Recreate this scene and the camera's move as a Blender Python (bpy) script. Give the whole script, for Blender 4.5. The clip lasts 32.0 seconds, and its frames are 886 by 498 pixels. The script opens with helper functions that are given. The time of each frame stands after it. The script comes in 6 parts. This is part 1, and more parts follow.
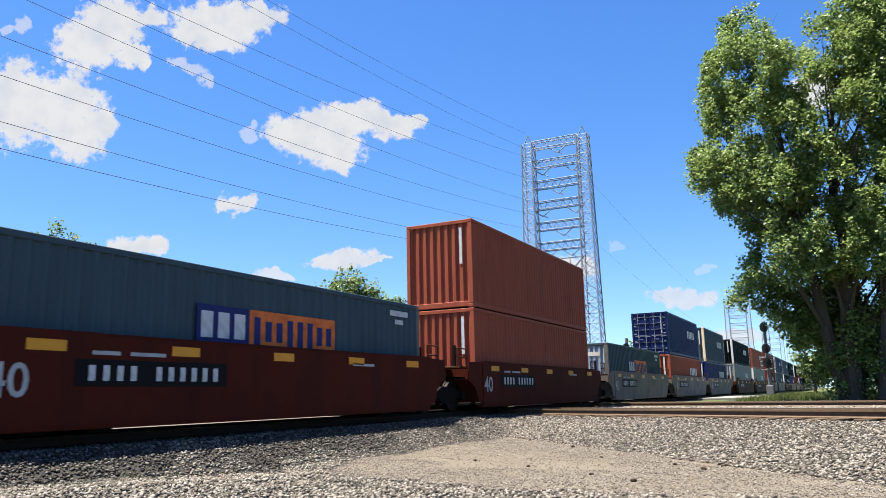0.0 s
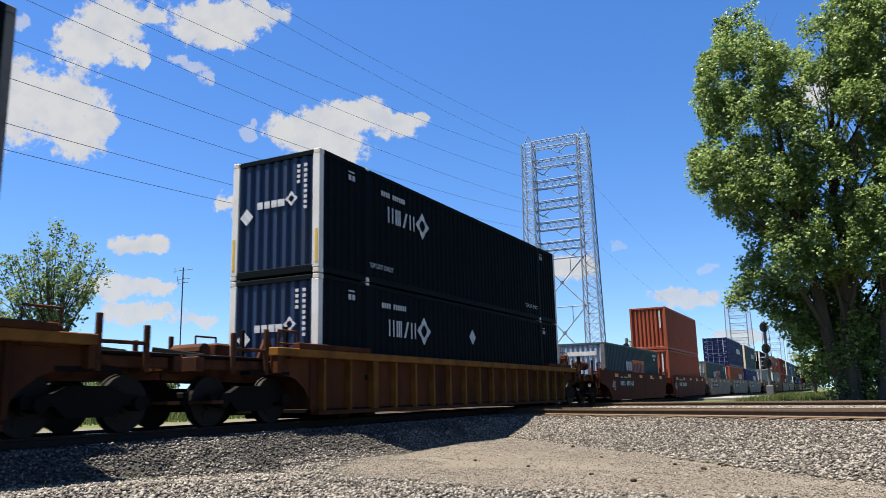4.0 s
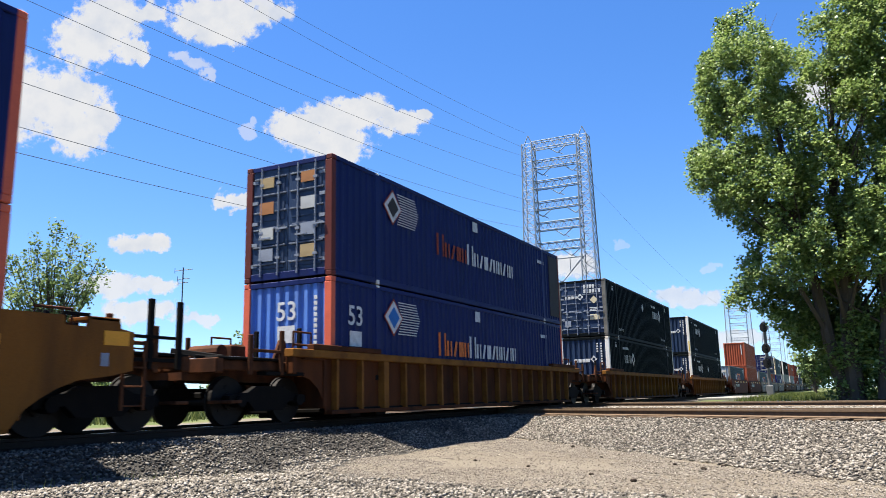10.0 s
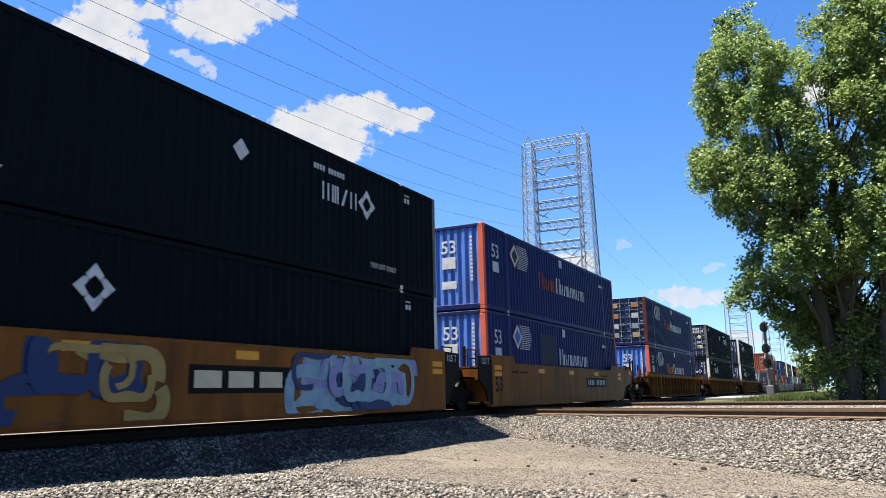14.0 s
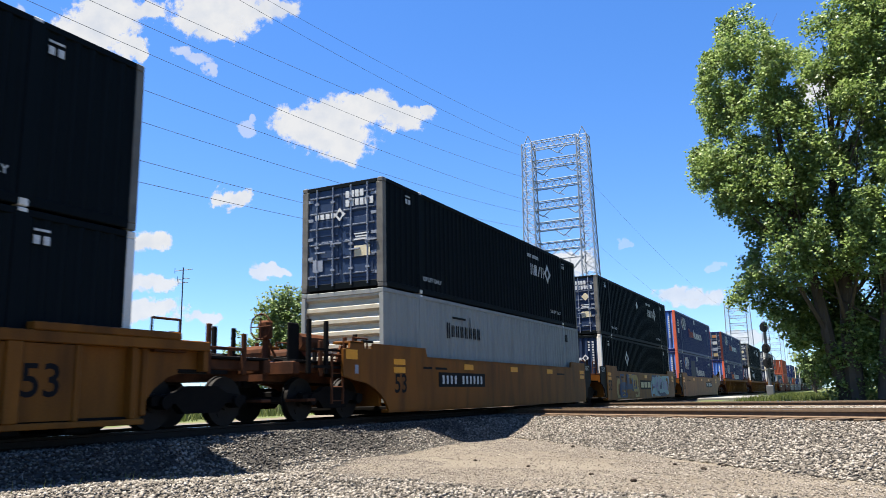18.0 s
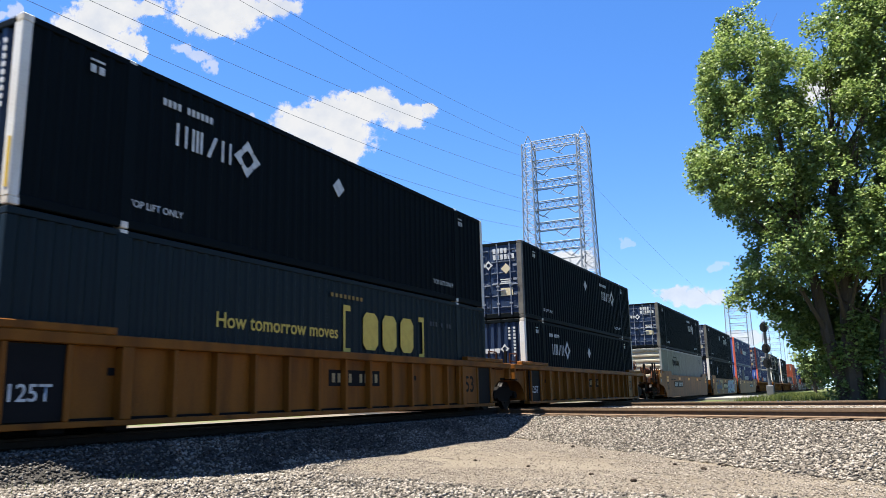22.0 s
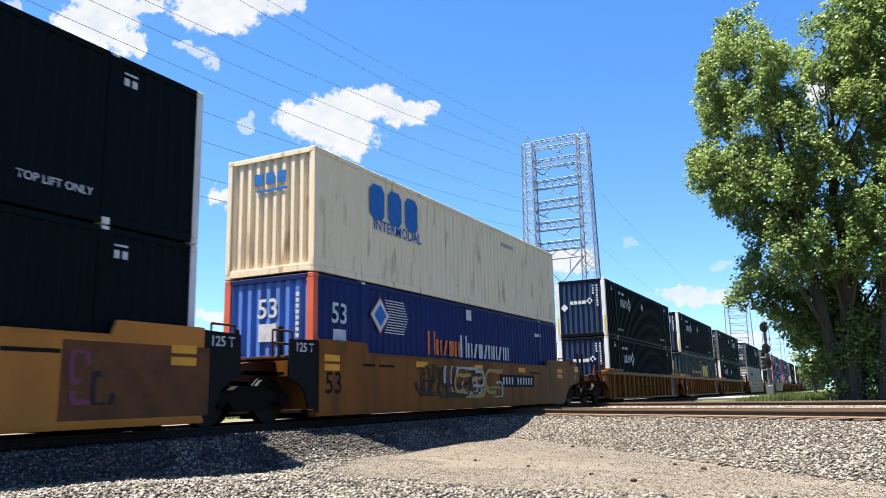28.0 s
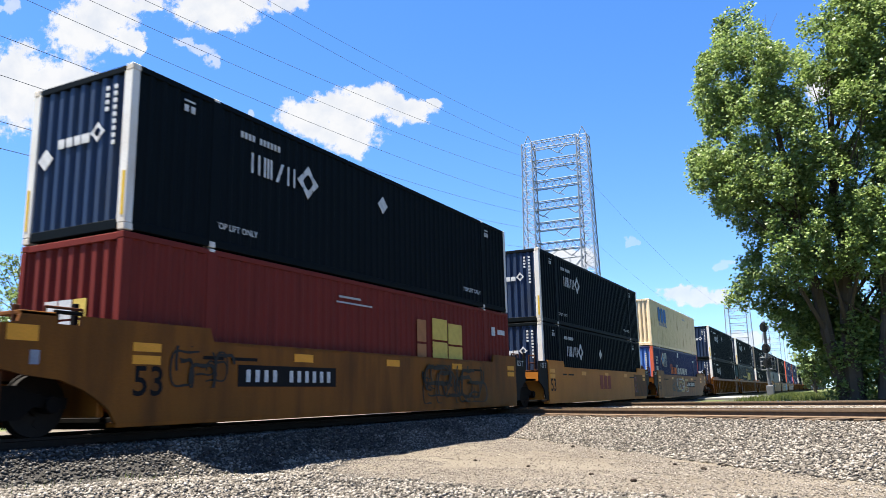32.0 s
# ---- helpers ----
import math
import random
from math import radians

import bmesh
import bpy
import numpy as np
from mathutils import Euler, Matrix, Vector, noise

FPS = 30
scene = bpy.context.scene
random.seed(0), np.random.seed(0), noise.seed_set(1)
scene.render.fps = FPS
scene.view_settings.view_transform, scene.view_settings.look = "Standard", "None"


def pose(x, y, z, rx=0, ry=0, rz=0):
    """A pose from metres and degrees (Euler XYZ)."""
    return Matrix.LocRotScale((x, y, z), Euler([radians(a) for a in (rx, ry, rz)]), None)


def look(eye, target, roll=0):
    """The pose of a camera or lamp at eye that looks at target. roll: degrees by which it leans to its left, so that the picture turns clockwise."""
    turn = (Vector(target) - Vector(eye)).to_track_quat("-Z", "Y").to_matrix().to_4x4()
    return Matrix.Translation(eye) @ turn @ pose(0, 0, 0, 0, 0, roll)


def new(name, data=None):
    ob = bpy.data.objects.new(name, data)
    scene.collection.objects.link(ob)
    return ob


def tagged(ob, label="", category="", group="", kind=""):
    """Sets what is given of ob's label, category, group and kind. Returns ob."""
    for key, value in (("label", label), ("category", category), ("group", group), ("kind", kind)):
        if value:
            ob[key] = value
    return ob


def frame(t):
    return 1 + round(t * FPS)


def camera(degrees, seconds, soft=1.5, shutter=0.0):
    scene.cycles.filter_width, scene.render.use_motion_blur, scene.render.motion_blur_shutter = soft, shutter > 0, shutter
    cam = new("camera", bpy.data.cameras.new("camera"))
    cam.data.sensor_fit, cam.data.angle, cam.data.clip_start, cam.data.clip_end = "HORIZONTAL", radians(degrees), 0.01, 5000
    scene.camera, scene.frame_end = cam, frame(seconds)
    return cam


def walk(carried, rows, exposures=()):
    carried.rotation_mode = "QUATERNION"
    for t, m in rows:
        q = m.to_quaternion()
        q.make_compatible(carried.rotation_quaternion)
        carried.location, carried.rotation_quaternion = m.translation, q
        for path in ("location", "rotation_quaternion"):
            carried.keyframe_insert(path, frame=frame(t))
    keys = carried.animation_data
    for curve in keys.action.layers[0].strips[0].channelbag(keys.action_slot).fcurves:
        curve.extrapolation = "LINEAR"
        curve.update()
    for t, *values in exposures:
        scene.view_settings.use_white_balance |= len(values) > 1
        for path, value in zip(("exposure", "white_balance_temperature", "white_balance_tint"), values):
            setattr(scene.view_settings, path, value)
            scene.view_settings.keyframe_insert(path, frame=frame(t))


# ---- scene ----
EYE = (0.0, 0.0, 0.46)
cam = camera(60.41, 32.0, soft=0.65, shutter=0.18)
walk(cam, [(0.0, look(EYE, (-0.44723, 0.87397, 0.65015), -1.29)),
           (32.0, look(EYE, (-0.44723, 0.87397, 0.65015), -1.29))],
     exposures=((0, 1.85), (1, 1.87), (2, 1.60), (3, 1.54), (6, 1.76), (13, 1.88), (19, 1.90), (22, 1.96), (22.5, 2.10), (23, 2.11), (25, 2.13), (28, 2.09), (32, 2.08)))

# ---- light: clear summer noon, sun high behind the train ----
SUN_FROM = Vector((-1.85, -1.1, 6.9)).normalized()
world = bpy.data.worlds.new("sky")
scene.world = world
world.use_nodes = True
wn, wl = world.node_tree.nodes, world.node_tree.links
wn.clear()
sky = wn.new("ShaderNodeTexSky")
sky.sky_type, sky.sun_disc = "NISHITA", False
sky.sun_elevation, sky.sun_rotation = math.asin(SUN_FROM.z), math.atan2(SUN_FROM.x, SUN_FROM.y)
sky.air_density, sky.dust_density, sky.ozone_density = 1.0, 0.3, 3.0
tone = wn.new("ShaderNodeHueSaturation")
tone.inputs["Hue"].default_value, tone.inputs["Saturation"].default_value = 0.509, 1.29
back = wn.new("ShaderNodeBackground")
back.inputs["Strength"].default_value = 0.067
wout = wn.new("ShaderNodeOutputWorld")
wtc, lift_sky = wn.new("ShaderNodeTexCoord"), wn.new("ShaderNodeVectorMath")
lift_sky.operation = "ADD"
lift_sky.inputs[1].default_value = (0, 0, .06)
wl.new(wtc.outputs["Generated"], lift_sky.inputs[0])
wl.new(lift_sky.outputs[0], sky.inputs["Vector"])
wl.new(sky.outputs[0], tone.inputs["Color"])
wl.new(tone.outputs[0], back.inputs["Color"])
wl.new(back.outputs[0], wout.inputs["Surface"])
sun_data = bpy.data.lights.new("sun", "SUN")
sun_data.energy, sun_data.angle, sun_data.color = 5.0, radians(0.53), (1.0, 0.95, 0.86)
sun = new("sun", sun_data)
sun.matrix_world = look((0, 0, 60), Vector((0, 0, 60)) - SUN_FROM)


# ---- materials ----
MATS = {}


def shader(name, base, dark=None, rough=0.6, metal=0.0, scale=3.0, fine=40.0, amount=0.5, bump=0.1, stretch=(1, 1, 1), random_amount=0.0, spec=0.16, lo=0.42, hi=0.72):
    """A painted, rusty, stony or earthy surface: two scales of variation between base and dark, and a fine relief."""
    if name in MATS:
        return MATS[name]
    m = bpy.data.materials.new(name)
    m.use_nodes = True
    n, l = m.node_tree.nodes, m.node_tree.links
    b = n["Principled BSDF"]
    b.inputs["Roughness"].default_value, b.inputs["Metallic"].default_value = rough, metal
    b.inputs["Specular IOR Level"].default_value = spec
    dark = dark or tuple(c * 0.6 for c in base)
    tc, mp = n.new("ShaderNodeTexCoord"), n.new("ShaderNodeMapping")
    mp.inputs["Scale"].default_value = stretch
    l.new(tc.outputs["Object"], mp.inputs["Vector"])
    big, small = n.new("ShaderNodeTexNoise"), n.new("ShaderNodeTexNoise")
    big.inputs["Scale"].default_value, small.inputs["Scale"].default_value = scale, fine
    big.inputs["Detail"].default_value, small.inputs["Detail"].default_value = 6, 4
    l.new(mp.outputs[0], big.inputs["Vector"])
    l.new(tc.outputs["Object"], small.inputs["Vector"])
    ramp = n.new("ShaderNodeMapRange")
    ramp.inputs["From Min"].default_value, ramp.inputs["From Max"].default_value = lo, hi
    ramp.inputs["To Max"].default_value = amount
    l.new(big.outputs["Fac"], ramp.inputs["Value"])
    mixc = n.new("ShaderNodeMix")
    mixc.data_type = "RGBA"
    mixc.inputs["A"].default_value, mixc.inputs["B"].default_value = (*base, 1), (*dark, 1)
    l.new(ramp.outputs[0], mixc.inputs["Factor"])
    hue = n.new("ShaderNodeHueSaturation")
    vr = n.new("ShaderNodeMapRange")
    vr.inputs["To Min"].default_value, vr.inputs["To Max"].default_value = 0.75, 1.25
    l.new(small.outputs["Fac"], vr.inputs["Value"])
    last = vr.outputs[0]
    if random_amount:
        info, rr, mul = n.new("ShaderNodeObjectInfo"), n.new("ShaderNodeMapRange"), n.new("ShaderNodeMath")
        rr.inputs["To Min"].default_value, rr.inputs["To Max"].default_value = 1 - random_amount, 1 + random_amount
        mul.operation = "MULTIPLY"
        l.new(info.outputs["Random"], rr.inputs["Value"])
        l.new(rr.outputs[0], mul.inputs[0])
        l.new(last, mul.inputs[1])
        last = mul.outputs[0]
    l.new(last, hue.inputs["Value"])
    l.new(mixc.outputs["Result"], hue.inputs["Color"])
    l.new(hue.outputs[0], b.inputs["Base Color"])
    if bump:
        bp = n.new("ShaderNodeBump")
        bp.inputs["Strength"].default_value, bp.inputs["Distance"].default_value = bump, 0.02
        l.new(small.outputs["Fac"], bp.inputs["Height"])
        l.new(bp.outputs[0], b.inputs["Normal"])
    MATS[name] = m
    return m


def island_stones(name, low, high, tint):
    """Loose stones: each one has a grey of its own."""
    m = shader(name, low, low, rough=0.9, amount=0.3, bump=0.2, fine=60)
    n, l = m.node_tree.nodes, m.node_tree.links
    geo, ramp = n.new("ShaderNodeNewGeometry"), n.new("ShaderNodeValToRGB")
    e = ramp.color_ramp.elements
    e[0].color, e[1].color = (*low, 1), (*high, 1)
    e.new(0.55).color = (*tint, 1)
    l.new(geo.outputs["Random Per Island"], ramp.inputs["Fac"])
    l.new(ramp.outputs[0], n["Principled BSDF"].inputs["Base Color"])
    return m


CLOD = shader("dark_soil_clod", (0.02401, 0.01715, 0.01201), rough=.95, scale=9)
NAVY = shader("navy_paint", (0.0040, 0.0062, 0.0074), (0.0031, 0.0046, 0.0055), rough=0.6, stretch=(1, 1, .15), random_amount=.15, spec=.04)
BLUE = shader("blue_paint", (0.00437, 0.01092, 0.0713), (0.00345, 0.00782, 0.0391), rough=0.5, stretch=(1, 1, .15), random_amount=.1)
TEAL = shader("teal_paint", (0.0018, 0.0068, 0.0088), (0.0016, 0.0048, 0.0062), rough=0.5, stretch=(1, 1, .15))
BRICK_RED = shader("faded_red_paint", (0.13, 0.021, 0.015), (0.085, 0.018, 0.013), rough=0.6, stretch=(1, 1, .15), spec=.07)
ORANGE_RED = shader("orange_red_paint", (0.262, 0.0614, 0.02865), (0.1637, 0.03439, 0.01801), rough=0.6, stretch=(1, 1, .15))
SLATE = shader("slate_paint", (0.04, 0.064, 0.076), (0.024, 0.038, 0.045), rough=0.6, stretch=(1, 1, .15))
CREAM = shader("cream_paint", (0.70, 0.56, 0.36), (0.24, 0.12, 0.05), rough=0.6, scale=4.2, amount=.6, stretch=(1, 1, .2), lo=.56, hi=.70)
PALE = shader("pale_grey_paint", (0.21, 0.215, 0.195), (0.13, 0.13, 0.115), rough=0.6, stretch=(1, 1, .15))
CREAM_END = shader("cream_slat_paint", (0.4322, 0.3889, 0.2881), (0.2593, 0.2017, 0.1225), rough=.6, scale=3)
POST_DARK = shader("dark_rust_post_paint", (0.10, 0.022, 0.016), rough=.6)
WHITE = shader("white_paint", (0.5877, 0.5632, 0.5061), (0.3429, 0.2204, 0.08163), rough=0.6, scale=2, amount=.6, stretch=(1, 1, .3))
MARK = shader("white_marking", (0.50, 0.50, 0.48), (0.26, 0.26, 0.25), rough=0.6, scale=6, amount=.6)
POST_RED = shader("red_post_paint", (0.5379, 0.1076, 0.05379), (0.3226, 0.06454, 0.04302), rough=0.6)
YELLOW_WELL = shader("yellow_well_paint", (0.165, 0.059, 0.0085), (0.062, 0.024, 0.006), rough=0.5, scale=1.8, amount=.8, stretch=(1, 1, .22), random_amount=.12, spec=.08)
CLEAN_YELLOW = shader("clean_yellow_well_paint", (0.4, 0.145, 0.02), (0.28, 0.1, 0.014), rough=0.6, scale=1.0, amount=.6, stretch=(1, 1, .5))
BROWN_WELL = shader("weathered_orange_well_paint", (0.074, 0.0245, 0.0085), (0.026, 0.0105, 0.006), rough=0.7, scale=1.4, amount=.9, stretch=(1, 1, .4), random_amount=.1, spec=.06)
# pale colour in place of sun on the door ribs' upper faces
LEDGE = shader("dusty_door_ledge", (0.10, 0.115, 0.14), (0.02, 0.03, 0.055), rough=.7, scale=4, amount=.9)
POST_TAN = shader("stained_grey_post_paint", (0.13, 0.12, 0.10), (0.05, 0.045, 0.04), rough=.6, scale=3, amount=.8)
LABEL_CREAM = shader("cream_label", (0.50, 0.43, 0.28), (0.4, 0.33, 0.2), rough=.7)
STRIPE_YELLOW = shader("yellow_post_stripe", (0.55, 0.36, 0.04), (0.4, 0.24, 0.03), rough=.6)
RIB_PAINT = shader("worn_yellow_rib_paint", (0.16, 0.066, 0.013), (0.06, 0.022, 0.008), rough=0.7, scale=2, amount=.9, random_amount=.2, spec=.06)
RED_WELL = shader("oxide_red_well_paint", (0.064, 0.0115, 0.006), (0.032, 0.009, 0.006), rough=0.7, scale=1.4, amount=.7, stretch=(1, 1, .5), spec=.05)
GREY_WELL = shader("dusty_grey_well_paint", (0.14, 0.12, 0.105), (0.08, 0.06, 0.05), rough=0.7, scale=1.4, amount=.8)
LOGO_GOLD = shader("gold_marking", (0.50, 0.36, 0.075), (0.36, 0.25, 0.05), rough=0.6, scale=6)
DIM_GOLD = shader("worn_gold_marking", (0.24, 0.15, 0.04), rough=0.6)
DIM_GREY = shader("worn_grey_marking", (0.055, 0.06, 0.065), rough=0.6)
SIGN_CREAM = shader("sign_cream", (0.50, 0.44, 0.30), (0.36, 0.28, 0.16), rough=0.6, scale=5)
SIGN_GOLD = shader("sign_gold", (0.52, 0.29, 0.035), (0.40, 0.22, 0.05), rough=0.6, scale=5)
# end wall's sunlight painted in as a lighter copy of TEAL
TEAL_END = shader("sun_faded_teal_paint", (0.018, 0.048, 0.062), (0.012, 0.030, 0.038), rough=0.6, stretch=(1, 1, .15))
LOGO_ORANGE = shader("orange_marking", (0.62, 0.15, 0.03), (0.3, 0.06, 0.02), rough=0.6, scale=5, amount=.7)
LOGO_RED = shader("faded_red_marking", (0.26, 0.045, 0.02), (0.10, 0.025, 0.02), rough=0.6, scale=5, amount=.8)
PATCH = shader("brown_grey_patch", (0.030, 0.024, 0.022), rough=.6)
LOGO_BLUE = shader("blue_marking", (0.02, 0.12, 0.34), rough=0.6)
BLACK = shader("black_marking", (0.0075, 0.0075, 0.008), rough=0.6, spec=.06)
REFLECT = shader("amber_reflector", (0.62, 0.26, 0.02), rough=0.4, amount=.2)
GRIME = shader("greasy_black_steel", (0.005, 0.0045, 0.004), (0.011, 0.008, 0.006), rough=0.75, scale=6, spec=.06)
STEEL = shader("worn_wheel_steel", (0.012, 0.0102, 0.009), (0.0072, 0.006, 0.0054), rough=0.6, metal=0.3, scale=8)
RAIL_SIDE = shader("rusty_rail", (0.1132, 0.07683, 0.04802), (0.05831, 0.03567, 0.02332), rough=0.8, scale=8)
# main line rails and ties: shade below the train darkened into the colour
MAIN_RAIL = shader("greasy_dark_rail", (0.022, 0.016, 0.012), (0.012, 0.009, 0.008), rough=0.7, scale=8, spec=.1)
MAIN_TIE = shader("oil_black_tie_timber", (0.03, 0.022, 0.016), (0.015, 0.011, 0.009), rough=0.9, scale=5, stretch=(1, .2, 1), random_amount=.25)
RUST_DECK = shader("grimy_rust_deck", (0.075, 0.028, 0.012), (0.016, 0.009, 0.006), rough=0.75, scale=3, amount=.9, spec=.06)
RAIL_TOP = shader("polished_rail", (0.55, 0.53, 0.50), rough=0.25, metal=1.0, amount=.2)
TIE = shader("weathered_tie_timber", (0.09055, 0.06225, 0.03962), (0.04528, 0.03018, 0.01887), rough=0.9, scale=5, stretch=(1, .2, 1), random_amount=.25)
GALV = shader("galvanised_steel", (0.2, 0.22, 0.255), (0.11, 0.12, 0.14), rough=0.6, scale=2)
WIRE = shader("aluminium_cable", (0.096, 0.108, 0.132), rough=0.5, metal=0.3)
SIGNAL_BLACK = shader("black_signal_paint", (0.014, 0.015, 0.016), rough=0.6)
ALU = shader("silver_signal_paint", (0.12, 0.123, 0.127), rough=0.5, metal=.2)
CONCRETE = shader("pale_concrete", (0.1962, 0.1849, 0.166), (0.1434, 0.1321, 0.117), rough=0.9, scale=2)
BARK = shader("grey_brown_bark", (0.078, 0.06, 0.045), (0.036, 0.027, 0.021), rough=0.95, scale=3, fine=18, bump=.6, stretch=(1, 1, .25))
BALLAST_BED = shader("ballast_bed", (0.03773, 0.03361, 0.02847), (0.01715, 0.01544, 0.01303), rough=0.95, scale=9, fine=28, amount=.8, bump=.8)
GRAVEL = island_stones("pale_gravel", (0.08, 0.067, 0.054), (0.24, 0.208, 0.172), (0.148, 0.125, 0.1))
# track-side stones: grime, with the train's shadow also put into the colour
GRIMY_SHADED_STONE = island_stones("grimy_ballast_stone", (0.016, 0.0145, 0.0125), (0.15, 0.134, 0.113), (0.062, 0.055, 0.046))
STONE = island_stones("ballast_stone", (0.052, 0.045, 0.036), (0.262, 0.232, 0.195), (0.128, 0.110, 0.088))


def leaf_material(name, base, back_c):
    m = bpy.data.materials.new(name)
    m.use_nodes = True
    n, l = m.node_tree.nodes, m.node_tree.links
    b = n["Principled BSDF"]
    b.inputs["Roughness"].default_value = 0.45
    b.inputs["Specular IOR Level"].default_value = 0.25
    geo, ramp = n.new("ShaderNodeNewGeometry"), n.new("ShaderNodeValToRGB")
    e = ramp.color_ramp.elements
    e[0].color, e[1].color = (*(c * 0.6 for c in base), 1), (*back_c, 1)
    e.new(0.5).color = (*base, 1)
    l.new(geo.outputs["Random Per Island"], ramp.inputs["Fac"])
    l.new(ramp.outputs[0], b.inputs["Base Color"])
    tr, mx, out = n.new("ShaderNodeBsdfTranslucent"), n.new("ShaderNodeMixShader"), n["Material Output"]
    l.new(ramp.outputs[0], tr.inputs["Color"])
    mx.inputs[0].default_value = 0.42
    l.new(b.outputs[0], mx.inputs[1])
    l.new(tr.outputs[0], mx.inputs[2])
    l.new(mx.outputs[0], out.inputs["Surface"])
    return m


LEAF = leaf_material("cottonwood_leaf", (0.15, 0.218, 0.054), (0.30, 0.36, 0.125))
LEAF_FAR = leaf_material("far_leaf", (0.1235, 0.1749, 0.05659), (0.2162, 0.2676, 0.1029))
GRASS = leaf_material("grass_blade", (0.08027, 0.105, 0.02676), (0.1544, 0.1647, 0.05659))


# ---- mesh helpers ----
def box(bm, x0, x1, y0, y1, z0, z1, bevel=0.0):
    g = bmesh.ops.create_cube(bm, size=1.0, matrix=Matrix.LocRotScale(((x0 + x1) / 2, (y0 + y1) / 2, (z0 + z1) / 2), None, (abs(x1 - x0), abs(y1 - y0), abs(z1 - z0))))
    if bevel:
        vs = set(g["verts"])
        es = [e for e in bm.edges if e.verts[0] in vs and e.verts[1] in vs]
        bmesh.ops.bevel(bm, geom=es, offset=bevel, segments=1, affect="EDGES")
    return bm


def rod(bm, a, b, r, seg=6, r2=None):
    a, b = Vector(a), Vector(b)
    d = b - a
    m = Matrix.Translation((a + b) / 2) @ d.to_track_quat("Z", "Y").to_matrix().to_4x4()
    bmesh.ops.create_cone(bm, cap_ends=True, segments=seg, radius1=r, radius2=r if r2 is None else r2, depth=d.length, matrix=m)
    return bm


def poly_prism(bm, pts, x0, x1):
    """A plate with the outline pts (y, z), from x0 to x1."""
    a = [bm.verts.new((x0, y, z)) for y, z in pts]
    b = [bm.verts.new((x1, y, z)) for y, z in pts]
    bm.faces.new(a)
    bm.faces.new(b[::-1])
    k = len(pts)
    for i in range(k):
        bm.faces.new((a[i], b[i], b[(i + 1) % k], a[(i + 1) % k]))
    return bm


def sheet(verts, faces, name="sheet"):
    me = bpy.data.meshes.new(name)
    me.from_pydata(verts, [], faces)
    me.update()
    return me


def part(name, bm, material, parent=None, label="", at=None):
    """One mesh object from a bmesh or a mesh, under a thing or under a part."""
    if isinstance(bm, bmesh.types.BMesh):
        bmesh.ops.recalc_face_normals(bm, faces=bm.faces)
        me = bpy.data.meshes.new(name)
        bm.to_mesh(me)
        bm.free()
    else:
        me = bm
    if not me.materials:
        me.materials.append(material)
    ob = new(name, me)
    if parent is not None:
        ob.parent = parent
    if at is not None:
        ob.matrix_local = at
    if label:
        tagged(ob, label)
    return ob


def thing(name, label, category, m=None, group="", kind=""):
    ob = new(name)
    ob.empty_display_size = 0.3
    if m is not None:
        ob.matrix_basis = m
    return tagged(ob, label, category, group, kind)


CACHE = {}


def shared(key, make, material):
    """A mesh that alike parts share."""
    key = (key, material.name)
    if key not in CACHE:
        bm = make()
        if isinstance(bm, bmesh.types.BMesh):
            bmesh.ops.recalc_face_normals(bm, faces=bm.faces)
            me = bpy.data.meshes.new(key[0])
            bm.to_mesh(me)
            bm.free()
        else:
            me = bm
        me.materials.append(material)
        CACHE[key] = me
    return CACHE[key]


TEXTS = {}


def text_mesh(words, size, material):
    """Flat letters, centred, in the plane x = 0, read from +x; they run along -y... +y as seen from the track side."""
    key = (words, size, material.name)
    if key not in TEXTS:
        cu = bpy.data.curves.new("letters", "FONT")
        cu.body, cu.size, cu.align_x, cu.align_y, cu.resolution_u = words, size, "CENTER", "CENTER", 3
        cu.offset = size * 0.012
        ob = new("letters", cu)
        bpy.context.view_layer.update()
        me = bpy.data.meshes.new_from_object(ob.evaluated_get(bpy.context.evaluated_depsgraph_get()))
        bpy.data.objects.remove(ob)
        me.transform(Matrix(((0, 0, 1, 0), (1, 0, 0, 0), (0, 1, 0, 0), (0, 0, 0, 1))))
        me.materials.clear()
        me.materials.append(material)
        TEXTS[key] = me
    return TEXTS[key]


# ---- the train: containers ----
TRACK_X = -11.365


def wave_wall(length, z0, z1, depth=0.034, pitch=0.28, margin=0.0):
    """A corrugated side wall in the plane x = 0, along y."""
    ys, xs = [-length / 2], [0.0]
    k = max(2, int((length - 2 * margin) / pitch))
    p = (length - 2 * margin) / k
    for i in range(k):
        y = -length / 2 + margin + i * p
        for f, x in ((0.12, 0.0), (0.30, -depth), (0.70, -depth), (0.88, 0.0)):
            ys.append(y + f * p)
            xs.append(x)
    ys.append(length / 2)
    xs.append(0.0)
    v = [(x, y, z) for x, y in zip(xs, ys) for z in (z0, z1)]
    f = [(2 * i, 2 * i + 2, 2 * i + 3, 2 * i + 1) for i in range(len(ys) - 1)]
    return sheet(v, f, "side_wall")


